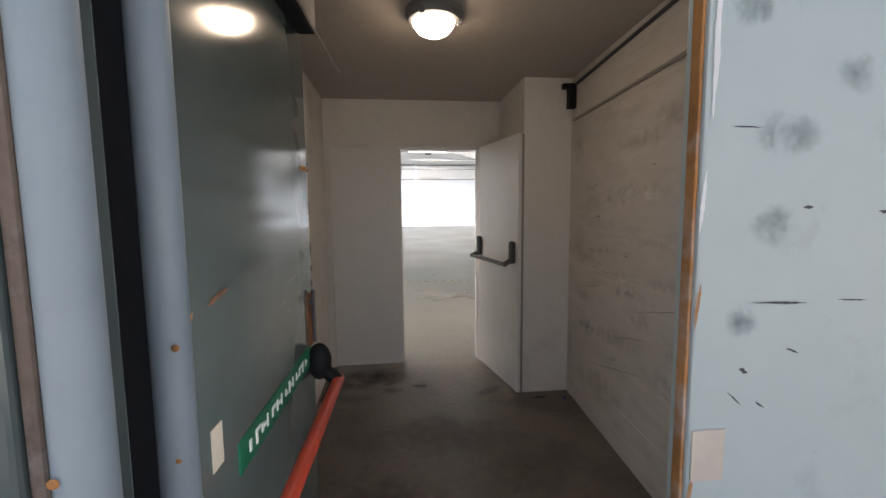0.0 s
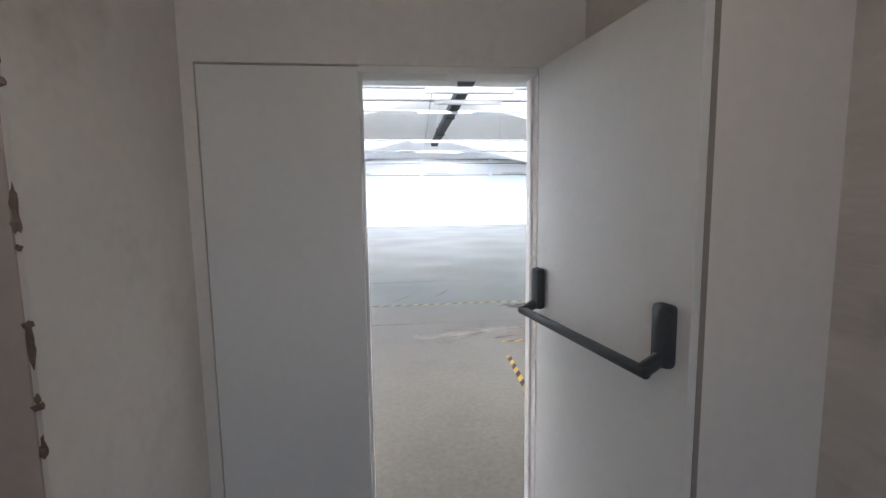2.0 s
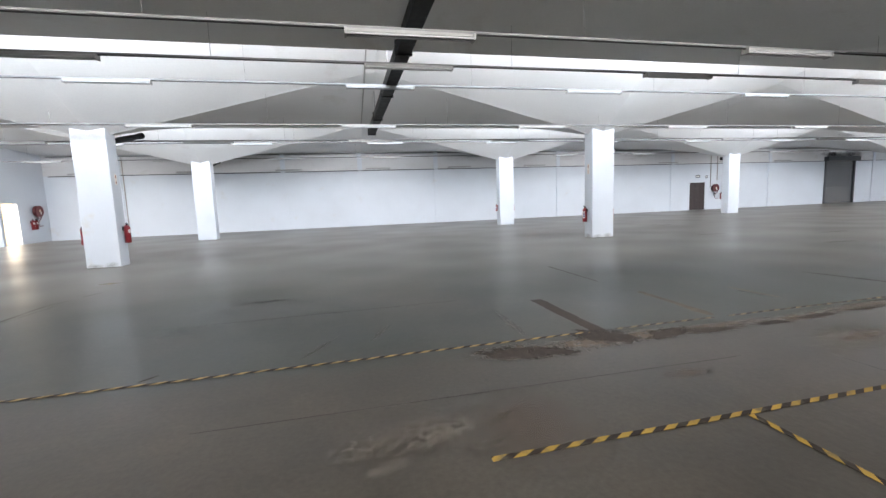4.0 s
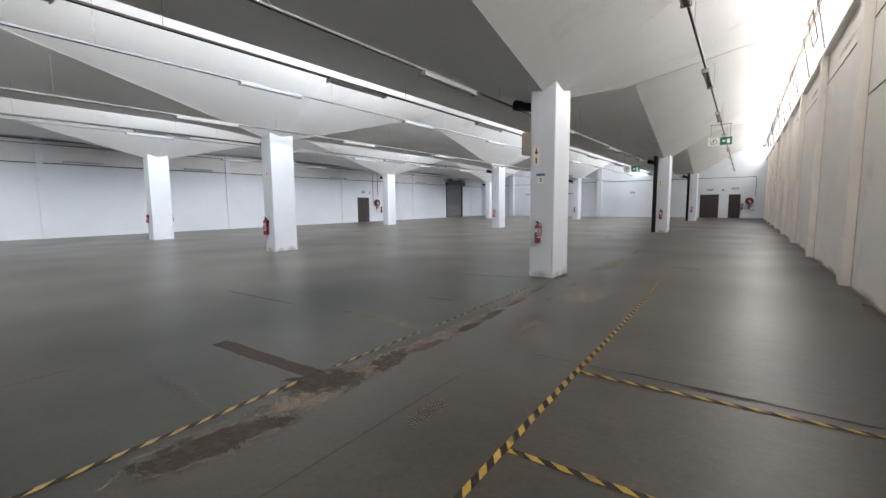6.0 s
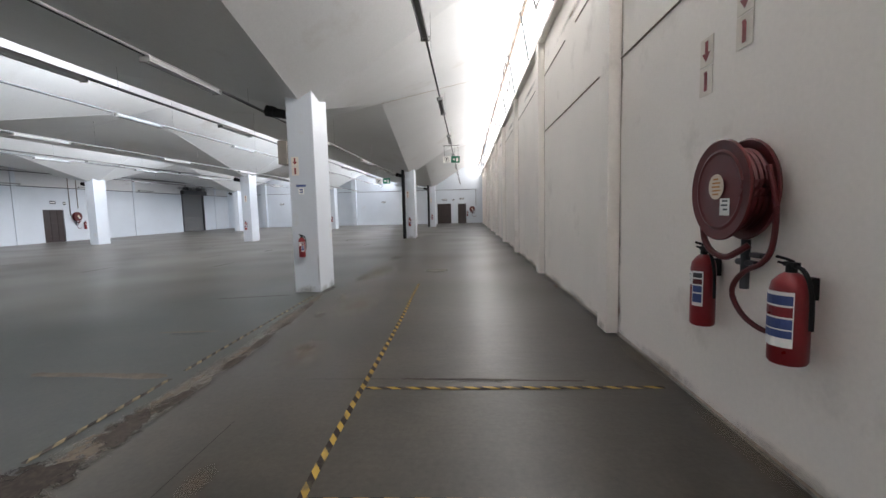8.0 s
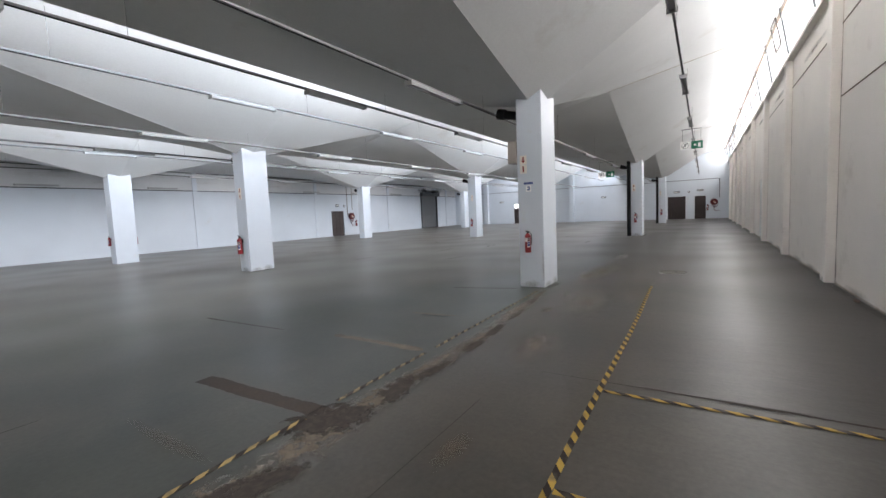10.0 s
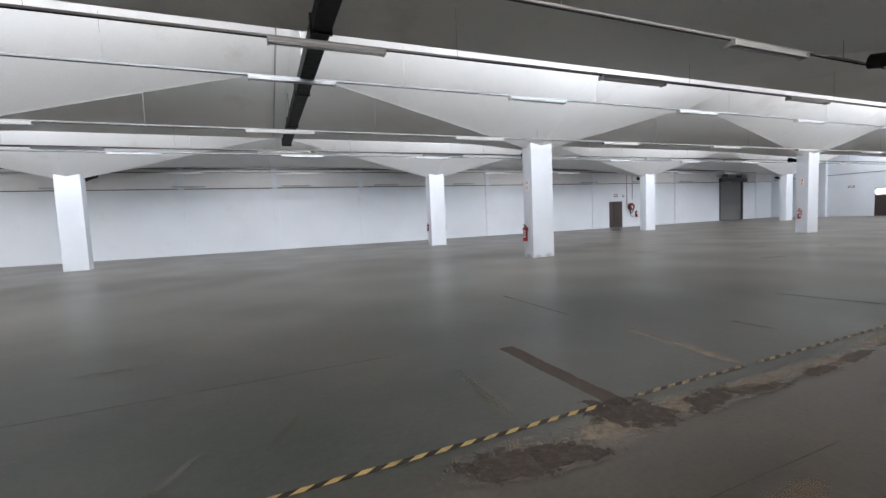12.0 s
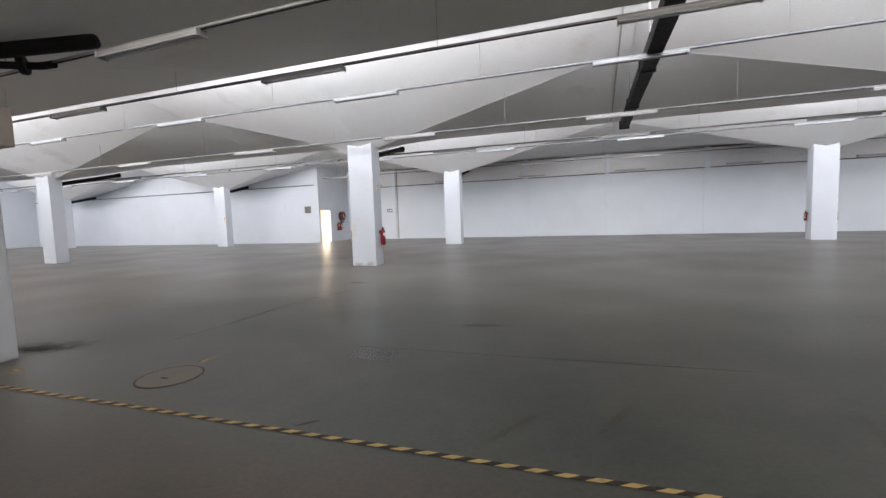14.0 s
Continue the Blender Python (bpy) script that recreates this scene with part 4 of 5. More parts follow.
exit_sign(pose(17.6, 2.33, 3.49))
exit_sign(pose(20.0, 5.6, 2.88))

# ---- doors at the far ends ----


def slatted_door(m, w, h, label, material=M_BROWN, name="door", cols=3, rows=5):
    """A framed door facing +y, hinge edge at x = 0."""
    t = tagged(thing(name, label, "door", "", m), kind="structure")
    bm = B()
    box(bm, 0.0, w, -0.09, -0.05, 0.005, h)
    part("leaf", bm, material, t)
    me = mesh_of("panel", box(B(), 0.03, w / cols - 0.03, -0.05, -0.03, 0.04, h / rows - 0.03, 0.004), material)
    for i in range(cols):
        for j in range(rows):
            ob = new("panel", me)
            ob.parent = t
            ob.location = (i * w / cols, 0, j * h / rows)
    bm = B()
    rod(bm, (w - 0.09, -0.03, 1.0), (w - 0.09, 0.02, 1.0), 0.012, seg=8)
    rod(bm, (w - 0.09, 0.02, 1.0), (w - 0.20, 0.02, 1.0), 0.011, seg=8)
    part("handle", bm, M_DARK, t)
    return t


slatted_door(pose(26.9, YN, 0, 0, 0, 180), 1.4, 2.08, "dark brown panelled door in the far wall", name="door_3")
slatted_door(pose(X1, 3.38, 0, 0, 0, 90), 0.74, 2.12, "dark brown panelled double door leaf", name="door_4", cols=2)
slatted_door(pose(X1, 4.12, 0, 0, 0, 90), 0.74, 2.12, "dark brown panelled double door leaf", name="door_5", cols=2)
slatted_door(pose(X1, 1.76, 0, 0, 0, 90), 0.88, 2.1, "dark brown panelled single door", name="door_6", cols=2)
slatted_door(pose(X1, 19.5, 0, 0, 0, 90), 1.0, 1.72, "brown door below a bright fanlight", name="door_7", cols=2)
slatted_door(pose(21.9, 0, 0, 0, 0, 180 - 180), -1.0, 2.3, "pale grey flush door in the long wall", M_LEAF, "door_8", 1, 1)
bm = B()
box(bm, X1 + 0.02, X1 + 0.08, 19.5, 20.5, 1.74, 1.80)
box(bm, X1 + 0.02, X1 + 0.08, 19.5, 20.5, 2.21, 2.26)
solid("window_4", bm, M_BROWN, "timber fanlight frame above a door", "window")

rd = tagged(thing("door_9", "closed dark grey steel roller shutter", "roller door"), kind="structure")
me = mesh_of("slat", box(B(), 38.8, 41.8, YN + 0.06, YN + 0.09, 0.003, 0.118, 0.008), M_ROLLER)
for k in range(29):
    ob = new("slat", me)
    ob.parent = rd
    ob.location.z = 0.12 * k
bm = B()
box(bm, 38.65, 38.82, YN - 0.06, YN + 0.05, 0, 3.5, 0.006)
part("guide", bm, M_DARK, rd)
bm = B()
box(bm, 41.78, 41.95, YN - 0.06, YN + 0.05, 0, 3.5, 0.006)
part("guide", bm, M_DARK, rd)
bm = B()
box(bm, 38.55, 42.05, YN - 0.35, YN, 3.5, 3.86, 0.02)
part("housing", bm, M_DARK, rd)

for i, (x, z, rx, rz) in enumerate(((40.4, 3.95, 2.6, 0.45), (39.4, 4.1, 1.6, 0.35), (41.8, 4.05, 1.5, 0.5))):
    stain("wall_stain", ST_SOOT, pose(x, YN - 0.004 - 0.001 * i, z, 90), rx, rz, None, "dark soot on the wall above the roller shutter", "wall mark")
for x, z0, z1 in ((27.35, 1.7, 4.5), (27.95, 2.2, 4.5), (-12.35, 0.0, 4.5)):
    t = thing("wall_conduit_line", "thin grey conduit that runs up the far wall", "conduit", "wall conduits")
    part("pipe", rod(B(), (x, YN - 0.03, z0), (x, YN - 0.03, z1), 0.025, seg=8), M_BOX, t)

# vent in the projecting room's wall
v = thing("wall_vent", "small grey louvred vent in a white wall", "vent", "", pose(-17.0, 24.797, 2.1, 0, 0, 180))
bm = B()
box(bm, -0.24, 0.24, 0, 0.02, -0.22, 0.22, 0.003)
part("frame", bm, M_BOX, v)
for k in range(7):
    bm = B()
    box(bm, -0.21, 0.21, 0.02, 0.032, -0.19 + 0.055 * k, -0.155 + 0.055 * k)
    part("slat", bm, M_DARK, v)

# cable runs on the walls
for (xa, xb, z) in ((-16, X1, 3.50), (-16, X1, 4.56), (X0, X1, 3.62)):
    n = z == 3.62
    y = 24.79 if n else YN
    xb2 = -16.45 if n else xb
    t = thing("wall_conduit_line", "thin dark conduit clipped along a white wall", "conduit", "wall conduits")
    bm = B()
    rod(bm, (xa + 0.05, y - 0.03, z), (xb2, y - 0.03, z), 0.022, seg=8)
    part("pipe", bm, M_DARK, t)
for k in range(11):
    x = -14.2 + 5.38 * k
    if x + 0.8 < 44:
        copy_thing(LUM, pose(x, YN - 0.09, 3.62))
t = thing("wall_conduit_line", "thin dark conduit clipped along the end wall", "conduit", "wall conduits")
bm = B()
tube(bm, [(X1 - 0.03, 0.7, 1.9), (X1 - 0.03, 0.7, 3.55), (X1 - 0.03, 0.75, 3.6), (X1 - 0.03, 27.9, 3.6)], 0.022)
part("pipe", bm, M_DARK, t)
# the strips near 4.3 stand in for the ledge's broken shadow line
for (xa, xb, z) in ((5.82, 9.80, 3.12), (-0.9, 5.19, 3.09), (7.9, 9.95, 4.30), (10.9, 14.6, 4.30), (15.5, 18.9, 4.30), (5.7, 7.2, 4.32)):
    t = thing("wall_conduit_line", "thin brown strip on the cream wall", "conduit", "wall conduits")
    bm = B()
    box(bm, xa, xb, 0.0, 0.012, z, z + 0.014)
    part("strip", bm, M_STRIP, t)

# ---- hall doorway and passage ----
bm = B()
wall_run(bm, "x", -3.0, -1.412, -0.77, -0.01, 0, 2.9)
solid("wall_passage_left", bm, M_PASS, "off-white wall return with a chipped corner", "wall")
bm = B()
box(bm, -2.7, -1.424, -0.776, -0.77, 0.0, CEIL)
solid("wall_passage_left_face", bm, M_LEFTFACE, "dull brown face of the wall return", "wall")
bm = B()
wall_run(bm, "x", -1.5, 0.25, -0.01, 0.10, 0, CEIL, [(DOOR[0], DOOR[1], 0.0, 2.05)])
solid("wall_doorway", bm, M_PASS, "off-white wall round the hall doorway", "wall")
bm = B()
wall_run(bm, "x", 0.20, 0.60, -0.77, -0.012, 0, 2.9)
solid("wall_passage_pier", bm, M_PASS, "off-white pier beside the open door", "wall")
bm = B()
wall_run(bm, "y", -3.47, -0.77, 0.575, 0.85, 0, 2.9)
wall_run(bm, "y", -0.77, -0.26, 0.575, 0.85, 0, 2.9)
for v in bm.verts:
    v.co.x += 0.06 * min(0.0, v.co.y + 0.77)
solid("wall_passage_right", bm, M_BLOCK, "scuffed off-white board-marked wall", "wall")
bm = B()
wall_run(bm, "y", -3.47, -0.77, -2.95, -2.7, 0, 2.9)
solid("wall_passage_far_left", bm, M_PASS, "off-white passage side wall", "wall")
bm = B()
wall_run(bm, "x", -2.95, 0.85, -3.62, -3.47, 0, 2.9, [(-1.22, 0.48, 0, 2.3)])
solid("wall_passage_front", bm, M_PASS, "outer wall of the entrance passage", "wall")
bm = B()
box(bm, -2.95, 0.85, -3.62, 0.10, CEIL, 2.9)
solid("ceiling_passage", bm, M_CEIL, "low off-white passage ceiling with shade put into its paint", "ceiling")

# double door into the hall: closed leaf and open leaf with push bar
t = tagged(thing("door_1", "closed white flush door leaf", "door"), kind="structure")
bm = B()
box(bm, DOOR[0] + 0.004, -0.735, -0.008, 0.037, 0.012, 2.043, 0.003)
part("leaf", bm, M_LEAF, t)
bm = B()
box(bm, -0.734, -0.722, 0.01, 0.045, 0.012, 2.043, 0.002)
part("meeting_strip", bm, M_LEAF, t)

op = tagged(thing("door_2", "white flush door leaf standing open with a dark push bar", "door", "", pose(0.004, -0.012, 0, 0, 0, -79.3)), kind="structure")
bm = B()
box(bm, 0.0, 0.80, 0.0, 0.045, 0.012, 2.045, 0.003)
part("leaf", bm, M_LEAF, op)
# strip in the colour of the shadow between leaf and pier
part("edge_shadow", box(B(), 0.8003, 0.8025, 0.026, 0.044, 0.012, 2.04), M_BOX, op, "grey-brown strip for the shadow between leaf and pier")
for x in (0.048, 0.735):
    bm = B()
    box(bm, x - 0.030, x + 0.030, -0.042, 0.0, 1.045, 1.222, 0.018)
    g = part("bar_mount", bm, M_DARK, op, "dark grey push bar mount", True)
    bm = B()
    rod(bm, (x, -0.02, 1.075), (x, -0.088, 1.042), 0.021, seg=12)
    part("bar_arm", bm, M_DARK, op, smooth=True)
bm = B()
rod(bm, (0.028, -0.088, 1.042), (0.752, -0.088, 1.042), 0.017, seg=14)
part("push_bar", bm, M_DARK, op, "dark steel push bar", True)

# frame of the hall doorway
bm = B()
box(bm, -0.012, -0.002, 0.045, 0.105, 0.0, 2.04)
box(bm, -0.735, -0.002, -0.006, 0.105, 2.022, 2.048)
solid("trim_door_frame", bm, M_LEAF, "white door frame of the hall doorway", "door frame")

# entrance double door of the passage
gd = tagged(thing("door_10", "glossy grey-green metal door leaf standing open with a red push bar", "door", "", pose(-1.175, -3.40, 0.04, 0, 0, 88.0)), kind="structure")
bm = B()
box(bm, 0.0, 0.99, -0.045, 0.0, -0.03, 2.25, 0.004)
part("leaf", bm, M_GREEN, gd)
bm = B()
box(bm, 0.295, 0.93, -0.049, -0.045, 0.908, 0.978)
part("sign_strip", bm, M_EXIT, gd, "long green push bar sign with white marks")
bm = B()
rng = random.Random(11)
for k in range(14):
    x = 0.345 + 0.038 * k
    h = rng.uniform(0.009, 0.018)
    box(bm, x, x + rng.uniform(0.008, 0.014), -0.051, -0.049, 0.943 - h, 0.943 + h)
    if k % 3:
        z = 0.943 + rng.choice((-0.6, 0.0, 0.7)) * h
        box(bm, x + 0.006, x + rng.uniform(0.022, 0.034), -0.0508, -0.049, z - 0.005, z + 0.005)
part("sign_mark", bm, M_PAPER, gd)
for x in (0.08, 0.925):
    bm = B()
    vs = bmesh.ops.create_uvsphere(bm, u_segments=20, v_segments=12, radius=1.0)["verts"]
    for v in vs:
        v.co = Vector((x + 0.036 * v.co.x, -0.078 + 0.042 * v.co.y, 0.918 + 0.066 * v.co.z))
    part("bar_mount", bm, M_BLACK, gd, "rounded black push bar end box", True)
    bm = B()
    rod(bm, (x, -0.09, 0.89), (x, -0.14, 0.845), 0.024, seg=12)
    part("bar_arm", bm, M_BLACK, gd, smooth=True)
bm = B()
rod(bm, (0.05, -0.14, 0.845), (0.945, -0.14, 0.845), 0.020, seg=14)
part("push_bar", bm, M_REDBAR, gd, "orange-red push bar", True)
bm = B()
rod(bm, (0.955, -0.058, 0.98), (0.955, -0.058, 1.17), 0.006, seg=8)
box(bm, 0.935, 0.975, -0.06, -0.045, 1.12, 1.14)
part("latch_rod", bm, M_DARK, gd)
bm = B()
box(bm, 0.58, 0.92, -0.11, -0.045, 2.02, 2.13, 0.012)
part("door_closer", bm, M_BLACK, gd)
bm = B()
box(bm, 0.905, 0.986, -0.049, -0.0455, 0.97, 1.16, 0.001)
part("rust_plate", bm, M_RUSTDARK, gd, "rusty bare edge plate")

for (xa, xb, za, zb, mt, nm) in ((0.185, 0.228, 0.985, 1.065, M_CREAM, "cream patch"), (0.90, 0.975, 1.585, 1.60, M_RUST, "rusty chip")):
    part("patch", box(B(), xa, xb, -0.0475, -0.0455, za, zb), mt, gd, nm)


def scratch(parent, a, b, w, face, material, seed):
    """A ragged stroke on a leaf; a, b: (x, z) in the leaf's own frame, face: its y."""
    bm = B()
    a, b = Vector((a[0], face, a[1])), Vector((b[0], face, b[1]))
    d = b - a
    n = Vector((-d.z, 0, d.x)).normalized()
    prev = None
    for i in range(13):
        f = i / 12
        h = w * max(0.05, math.sin(math.pi * f)) * (0.6 + 0.8 * abs(noise.noise(Vector((f * 6, seed, 0)))))
        p = a.lerp(b, f) + n * 0.4 * w * noise.noise(Vector((f * 4, seed, 7)))
        cur = (bm.verts.new(p + n * h), bm.verts.new(p - n * h))
        if prev:
            bm.faces.new((prev[0], prev[1], cur[1], cur[0]))
        prev = cur
    return part("scratch", bm, material, parent)


for i, (a, b, w, mt) in enumerate((((0.20, 1.29), (0.29, 1.305), 0.009, M_RUSTDARK), ((0.16, 1.395), (0.36, 1.383), 0.0015, M_INK), ((0.69, 1.24), (0.79, 1.25), 0.004, M_INK),
                                   ((0.61, 1.185), (0.665, 1.20), 0.003, M_INK), ((0.67, 1.16), (0.71, 1.165), 0.003, M_INK), ((0.55, 1.32), (0.66, 1.33), 0.001, M_INK),
                                   ((0.3, 1.62), (0.75, 1.60), 0.0012, M_DARK), ((0.13, 1.27), (0.15, 1.29), 0.006, M_RUST))):
    scratch(gd, a, b, w, -0.0475, mt, i)

for i, (x, z, rx, rz) in enumerate(((0.55, 1.62, 0.34, 0.025), (0.30, 1.50, 0.24, 0.02), (0.62, 1.44, 0.30, 0.022), (0.40, 1.33, 0.30, 0.018), (0.70, 1.78, 0.22, 0.05), (0.75, 1.30, 0.16, 0.03),
                                    (0.35, 1.85, 0.25, 0.04), (0.60, 1.10, 0.20, 0.04), (0.25, 1.15, 0.12, 0.05), (0.85, 1.55, 0.08, 0.16))):
    stain("smudge", ST_LEAF, pose(x, -0.0456 - 0.00012 * i, z, 90), rx, rz, gd, "dull smeared streak")

bd = tagged(thing("door_11", "closed pale blue-grey metal door leaf, scuffed, with a rusty edge", "door", "", pose(-0.416, -3.45, 0.042)), kind="structure")
bm = B()
box(bm, 0.0, 0.86, -0.04, 0.0, -0.032, 2.25, 0.004)
part("leaf", bm, M_BLUE, bd)
bm = B()
box(bm, -0.006, -0.001, -0.036, -0.018, -0.03, 2.25, 0.002)
part("edge_strip", bm, M_RUST, bd, "flaking orange edge")
bm = B()
box(bm, 0.004, 0.05, -0.043, -0.04, 1.095, 1.165, 0.001)
part("lock_plate", bm, M_CREAM, bd)

for i, (x0, z0, x1, z1, w, mt) in enumerate(((0.077, 1.332, 0.16, 1.329, 0.0022, M_INK), (0.20, 1.332, 0.245, 1.33, 0.0016, M_INK), (0.036, 1.552, 0.078, 1.551, 0.0014, M_INK),
                                             (0.065, 1.246, 0.078, 1.238, 0.004, M_INK), (0.14, 1.453, 0.156, 1.453, 0.003, M_INK), (0.085, 1.55, 0.105, 1.545, 0.009, ST_GREY),
                                             (0.12, 1.545, 0.14, 1.540, 0.010, ST_GREY), (0.075, 1.44, 0.125, 1.42, 0.010, ST_GREY), (0.045, 1.695, 0.07, 1.69, 0.010, ST_GREY),
                                             (0.19, 1.62, 0.215, 1.618, 0.008, ST_GREY), (0.045, 1.31, 0.085, 1.305, 0.004, ST_GREY), (0.25, 1.447, 0.268, 1.446, 0.003, M_INK),
                                             (0.05, 1.215, 0.072, 1.195, 0.0015, M_INK), (0.09, 1.20, 0.105, 1.19, 0.002, M_INK), (0.13, 1.27, 0.15, 1.262, 0.002, M_INK),
                                             (0.0, 1.42, 0.006, 1.50, 0.004, M_PAPER), (0.0, 1.05, 0.008, 1.10, 0.005, M_RUST), (0.0, 1.30, 0.006, 1.36, 0.004, M_RUST), (0.01, 1.56, 0.012, 1.74, 0.006, M_PAPER))):
    if mt is ST_GREY:
        stain("smudge", mt, pose((x0 + x1) / 2, -0.0412, (z0 + z1) / 2, 90), 0.030 + 0.8 * w, 0.024 + w, bd, "soft grey smudge")
    else:
        scratch(bd, (x0, z0), (x1, z1), w, -0.0414, mt, 30 + i)

jf = tagged(thing("trim_entrance_frame", "pale blue-grey folded steel door frame", "door frame", "", pose(0.013, 0, 0)), kind="structure")
bm = B()
rod(bm, (-1.041, -3.512, 0), (-1.041, -3.512, 2.32), 0.0205, seg=28)
box(bm, -1.15, -1.064, -3.499, -3.42, 0, 2.32)
part("inner_jamb", bm, M_POST, jf, smooth=True)
bm = B()
rod(bm, (-1.023, -3.667, 0), (-1.023, -3.667, 2.36), 0.019, seg=28)
part("outer_jamb", bm, M_POST, jf, smooth=True)
bm = B()
box(bm, -1.12, -1.033, -3.640, -3.600, 0, 2.36, 0.004)
part("rebate", bm, M_GREEN, jf, "grey-green inner face")
# black box that fills the gap between the posts with shade
bm = B()
box(bm, -1.20, -1.049, -3.599, -3.536, 0, 2.32)
part("jamb_gap", bm, M_BLACK, jf, "black fill for the shade in the gap between the posts")
bm = B()
box(bm, -1.046, -1.036, -3.685, -3.640, 0, 2.40, 0.003)
part("mortar_strip", bm, M_STRIP, jf, "brown weathered strip")
bm = B()
box(bm, -1.45, -1.0475, -3.69, -3.625, 0, 2.40, 0.004)
part("casing", bm, M_GREEN, jf)
for i, (x, z, w, mt) in enumerate(((-1.03, 1.36, 0.004, M_RUST), (-1.035, 1.24, 0.003, M_RUST), (-1.035, 1.32, 0.004, M_RUST), (-1.03, 1.20, 0.003, M_RUST))):
    bm = B()
    lathe(bm, [(0.001, 0.0), (w, 0.0), (w * 0.6, 0.001)], 7, pose(x + 0.005, -3.687 if i > 1 else -3.5335, z, 90, 0, 10))
    part("paint_chip", bm, mt, jf)
bm = B()
box(bm, -1.34, 0.5, -3.66, -3.42, 2.30, 2.40, 0.01)
part("head", bm, M_BLUE, jf)
bm = B()
box(bm, 0.462, 0.55, -3.66, -3.42, 0, 2.32, 0.02)
part("jamb", bm, M_BLUE, jf)

# board joints of the scuffed wall
for k in range(9):
    z = 0.27 + 0.262 * k
    bm = B()
    box(bm, 0.573, 0.58, -3.4, -0.78, z, z + 0.006)
    for v in bm.verts:
        v.co.x += 0.06 * (v.co.y + 0.77)
        v.co.z += 0.006 * math.sin(v.co.y * 3 + k)
    solid("trim_board_joint", bm, M_BLOCK, "thin raised board mark on the passage wall", "wall joint", "structure", "board joints")

# chipped plaster corner and scuffs in the passage
bm = B()
rng = random.Random(4)
for k in range(30):
    z = rng.uniform(0.05, 1.0) if k % 3 else rng.uniform(1.0, 2.0)
    h, w = rng.choice((0.010, 0.016, 0.026, 0.05)), rng.uniform(0.004, 0.018)
    vs = bmesh.ops.create_icosphere(bm, subdivisions=2, radius=1.0)["verts"]
    for v in vs:
        q = 0.75 + 0.6 * noise.noise(v.co * 1.7 + Vector((k * 3.1, 0, 0)))
        v.co = Vector((-1.414 + v.co.x * w * q, -0.774 + v.co.y * w * q, z + v.co.z * h * q))
solid("wall_chip", bm, M_STRIP, "brown chips along a plaster corner", "wall damage", "stuff")
for i, (y, z, ln, h) in enumerate(((-1.27, 1.635, 0.03, 0.006), (-1.40, 1.52, 0.02, 0.008), (-1.31, 1.425, 0.06, 0.006), (-2.25, 1.43, 0.05, 0.004), (-1.96, 1.70, 0.03, 0.006), (-2.30, 1.27, 0.05, 0.007),
                                   (-1.70, 1.204, 0.05, 0.006), (-1.44, 1.07, 0.08, 0.004), (-1.75, 0.74, 0.5, 0.005), (-1.6, 0.50, 0.7, 0.006), (-1.25, 0.95, 0.4, 0.003), (-2.1, 0.98, 0.6, 0.004))):
    bm = B()
    x = 0.573 + 0.06 * (y + 0.77)
    prev = None
    for j in range(11):
        f = j / 10
        yy = y + ln * (f - 0.5)
        zz = z + 0.25 * ln * (0.5 - f) * (i > 7) + h * noise.noise(Vector((f * 5, i, 0)))
        hh = h * max(0.08, math.sin(math.pi * f)) * 0.6
        xx = 0.5735 + 0.06 * (yy + 0.77)
        cur = (bm.verts.new((xx, yy, zz + hh)), bm.verts.new((xx, yy, zz - hh)))
        if prev:
            bm.faces.new((prev[0], prev[1], cur[1], cur[0]))
        prev = cur
    solid("wall_scuff", bm, M_BOX if i > 7 else M_INK, "dark scuff on the passage wall", "wall mark", "stuff", "wall scuffs")

# soft brown smudges, some of them broad, along the board-marked wall
for i, (y, z, ln, h, tilt) in enumerate(((-1.80, 1.84, 0.42, 0.07, 3), (-1.35, 1.20, 0.34, 0.035, -5), (-1.56, 1.08, 0.24, 0.04, -10), (-1.88, 0.88, 0.16, 0.10, -8), (-1.12, 0.86, 0.26, 0.05, -12),
                                         (-1.56, 0.55, 0.14, 0.025, -20), (-0.98, 1.22, 0.16, 0.16, 0), (-2.25, 1.92, 0.45, 0.10, 2), (-2.35, 1.44, 0.10, 0.09, 0), (-1.62, 0.70, 0.5, 0.07, -8),
                                         (-2.35, 0.82, 0.40, 0.12, -6), (-2.20, 1.12, 0.45, 0.05, -5), (-0.95, 1.95, 0.14, 0.20, 0), (-1.4, 0.30, 0.5, 0.14, -3), (-2.5, 0.35, 0.5, 0.16, 0),
                                         (-1.15, 1.62, 0.22, 0.03, 4), (-2.7, 1.68, 0.3, 0.07, 0), (-0.86, 0.45, 0.06, 0.40, 0), (-1.95, 1.30, 0.30, 0.03, -4))):
    stain("wall_stain", ST_WALL, pose(0.5725 + 0.06 * (y + 0.77) - 0.0004 * i, y, z, 90, 0, -90 - 3.43) @ Matrix.Rotation(radians(-tilt), 4, "Z"), ln, h, None, "soft brown smudge on the passage wall", "wall mark")
for i, (y, z, ln, h) in enumerate(((-1.7, 1.55, 0.5, 0.10), (-1.75, 1.0, 0.35, 0.06), (-2.2, 0.62, 0.4, 0.08), (-1.2, 0.66, 0.25, 0.06))):
    stain("wall_stain", ST_WHITE, pose(0.564 + 0.06 * (y + 0.77) - 0.0004 * i, y, z, 90, 0, -90 - 3.43), ln, h, None, "whiter patched area on the passage wall", "wall mark")
# crack across the passage ceiling
bm = B()
prev = None
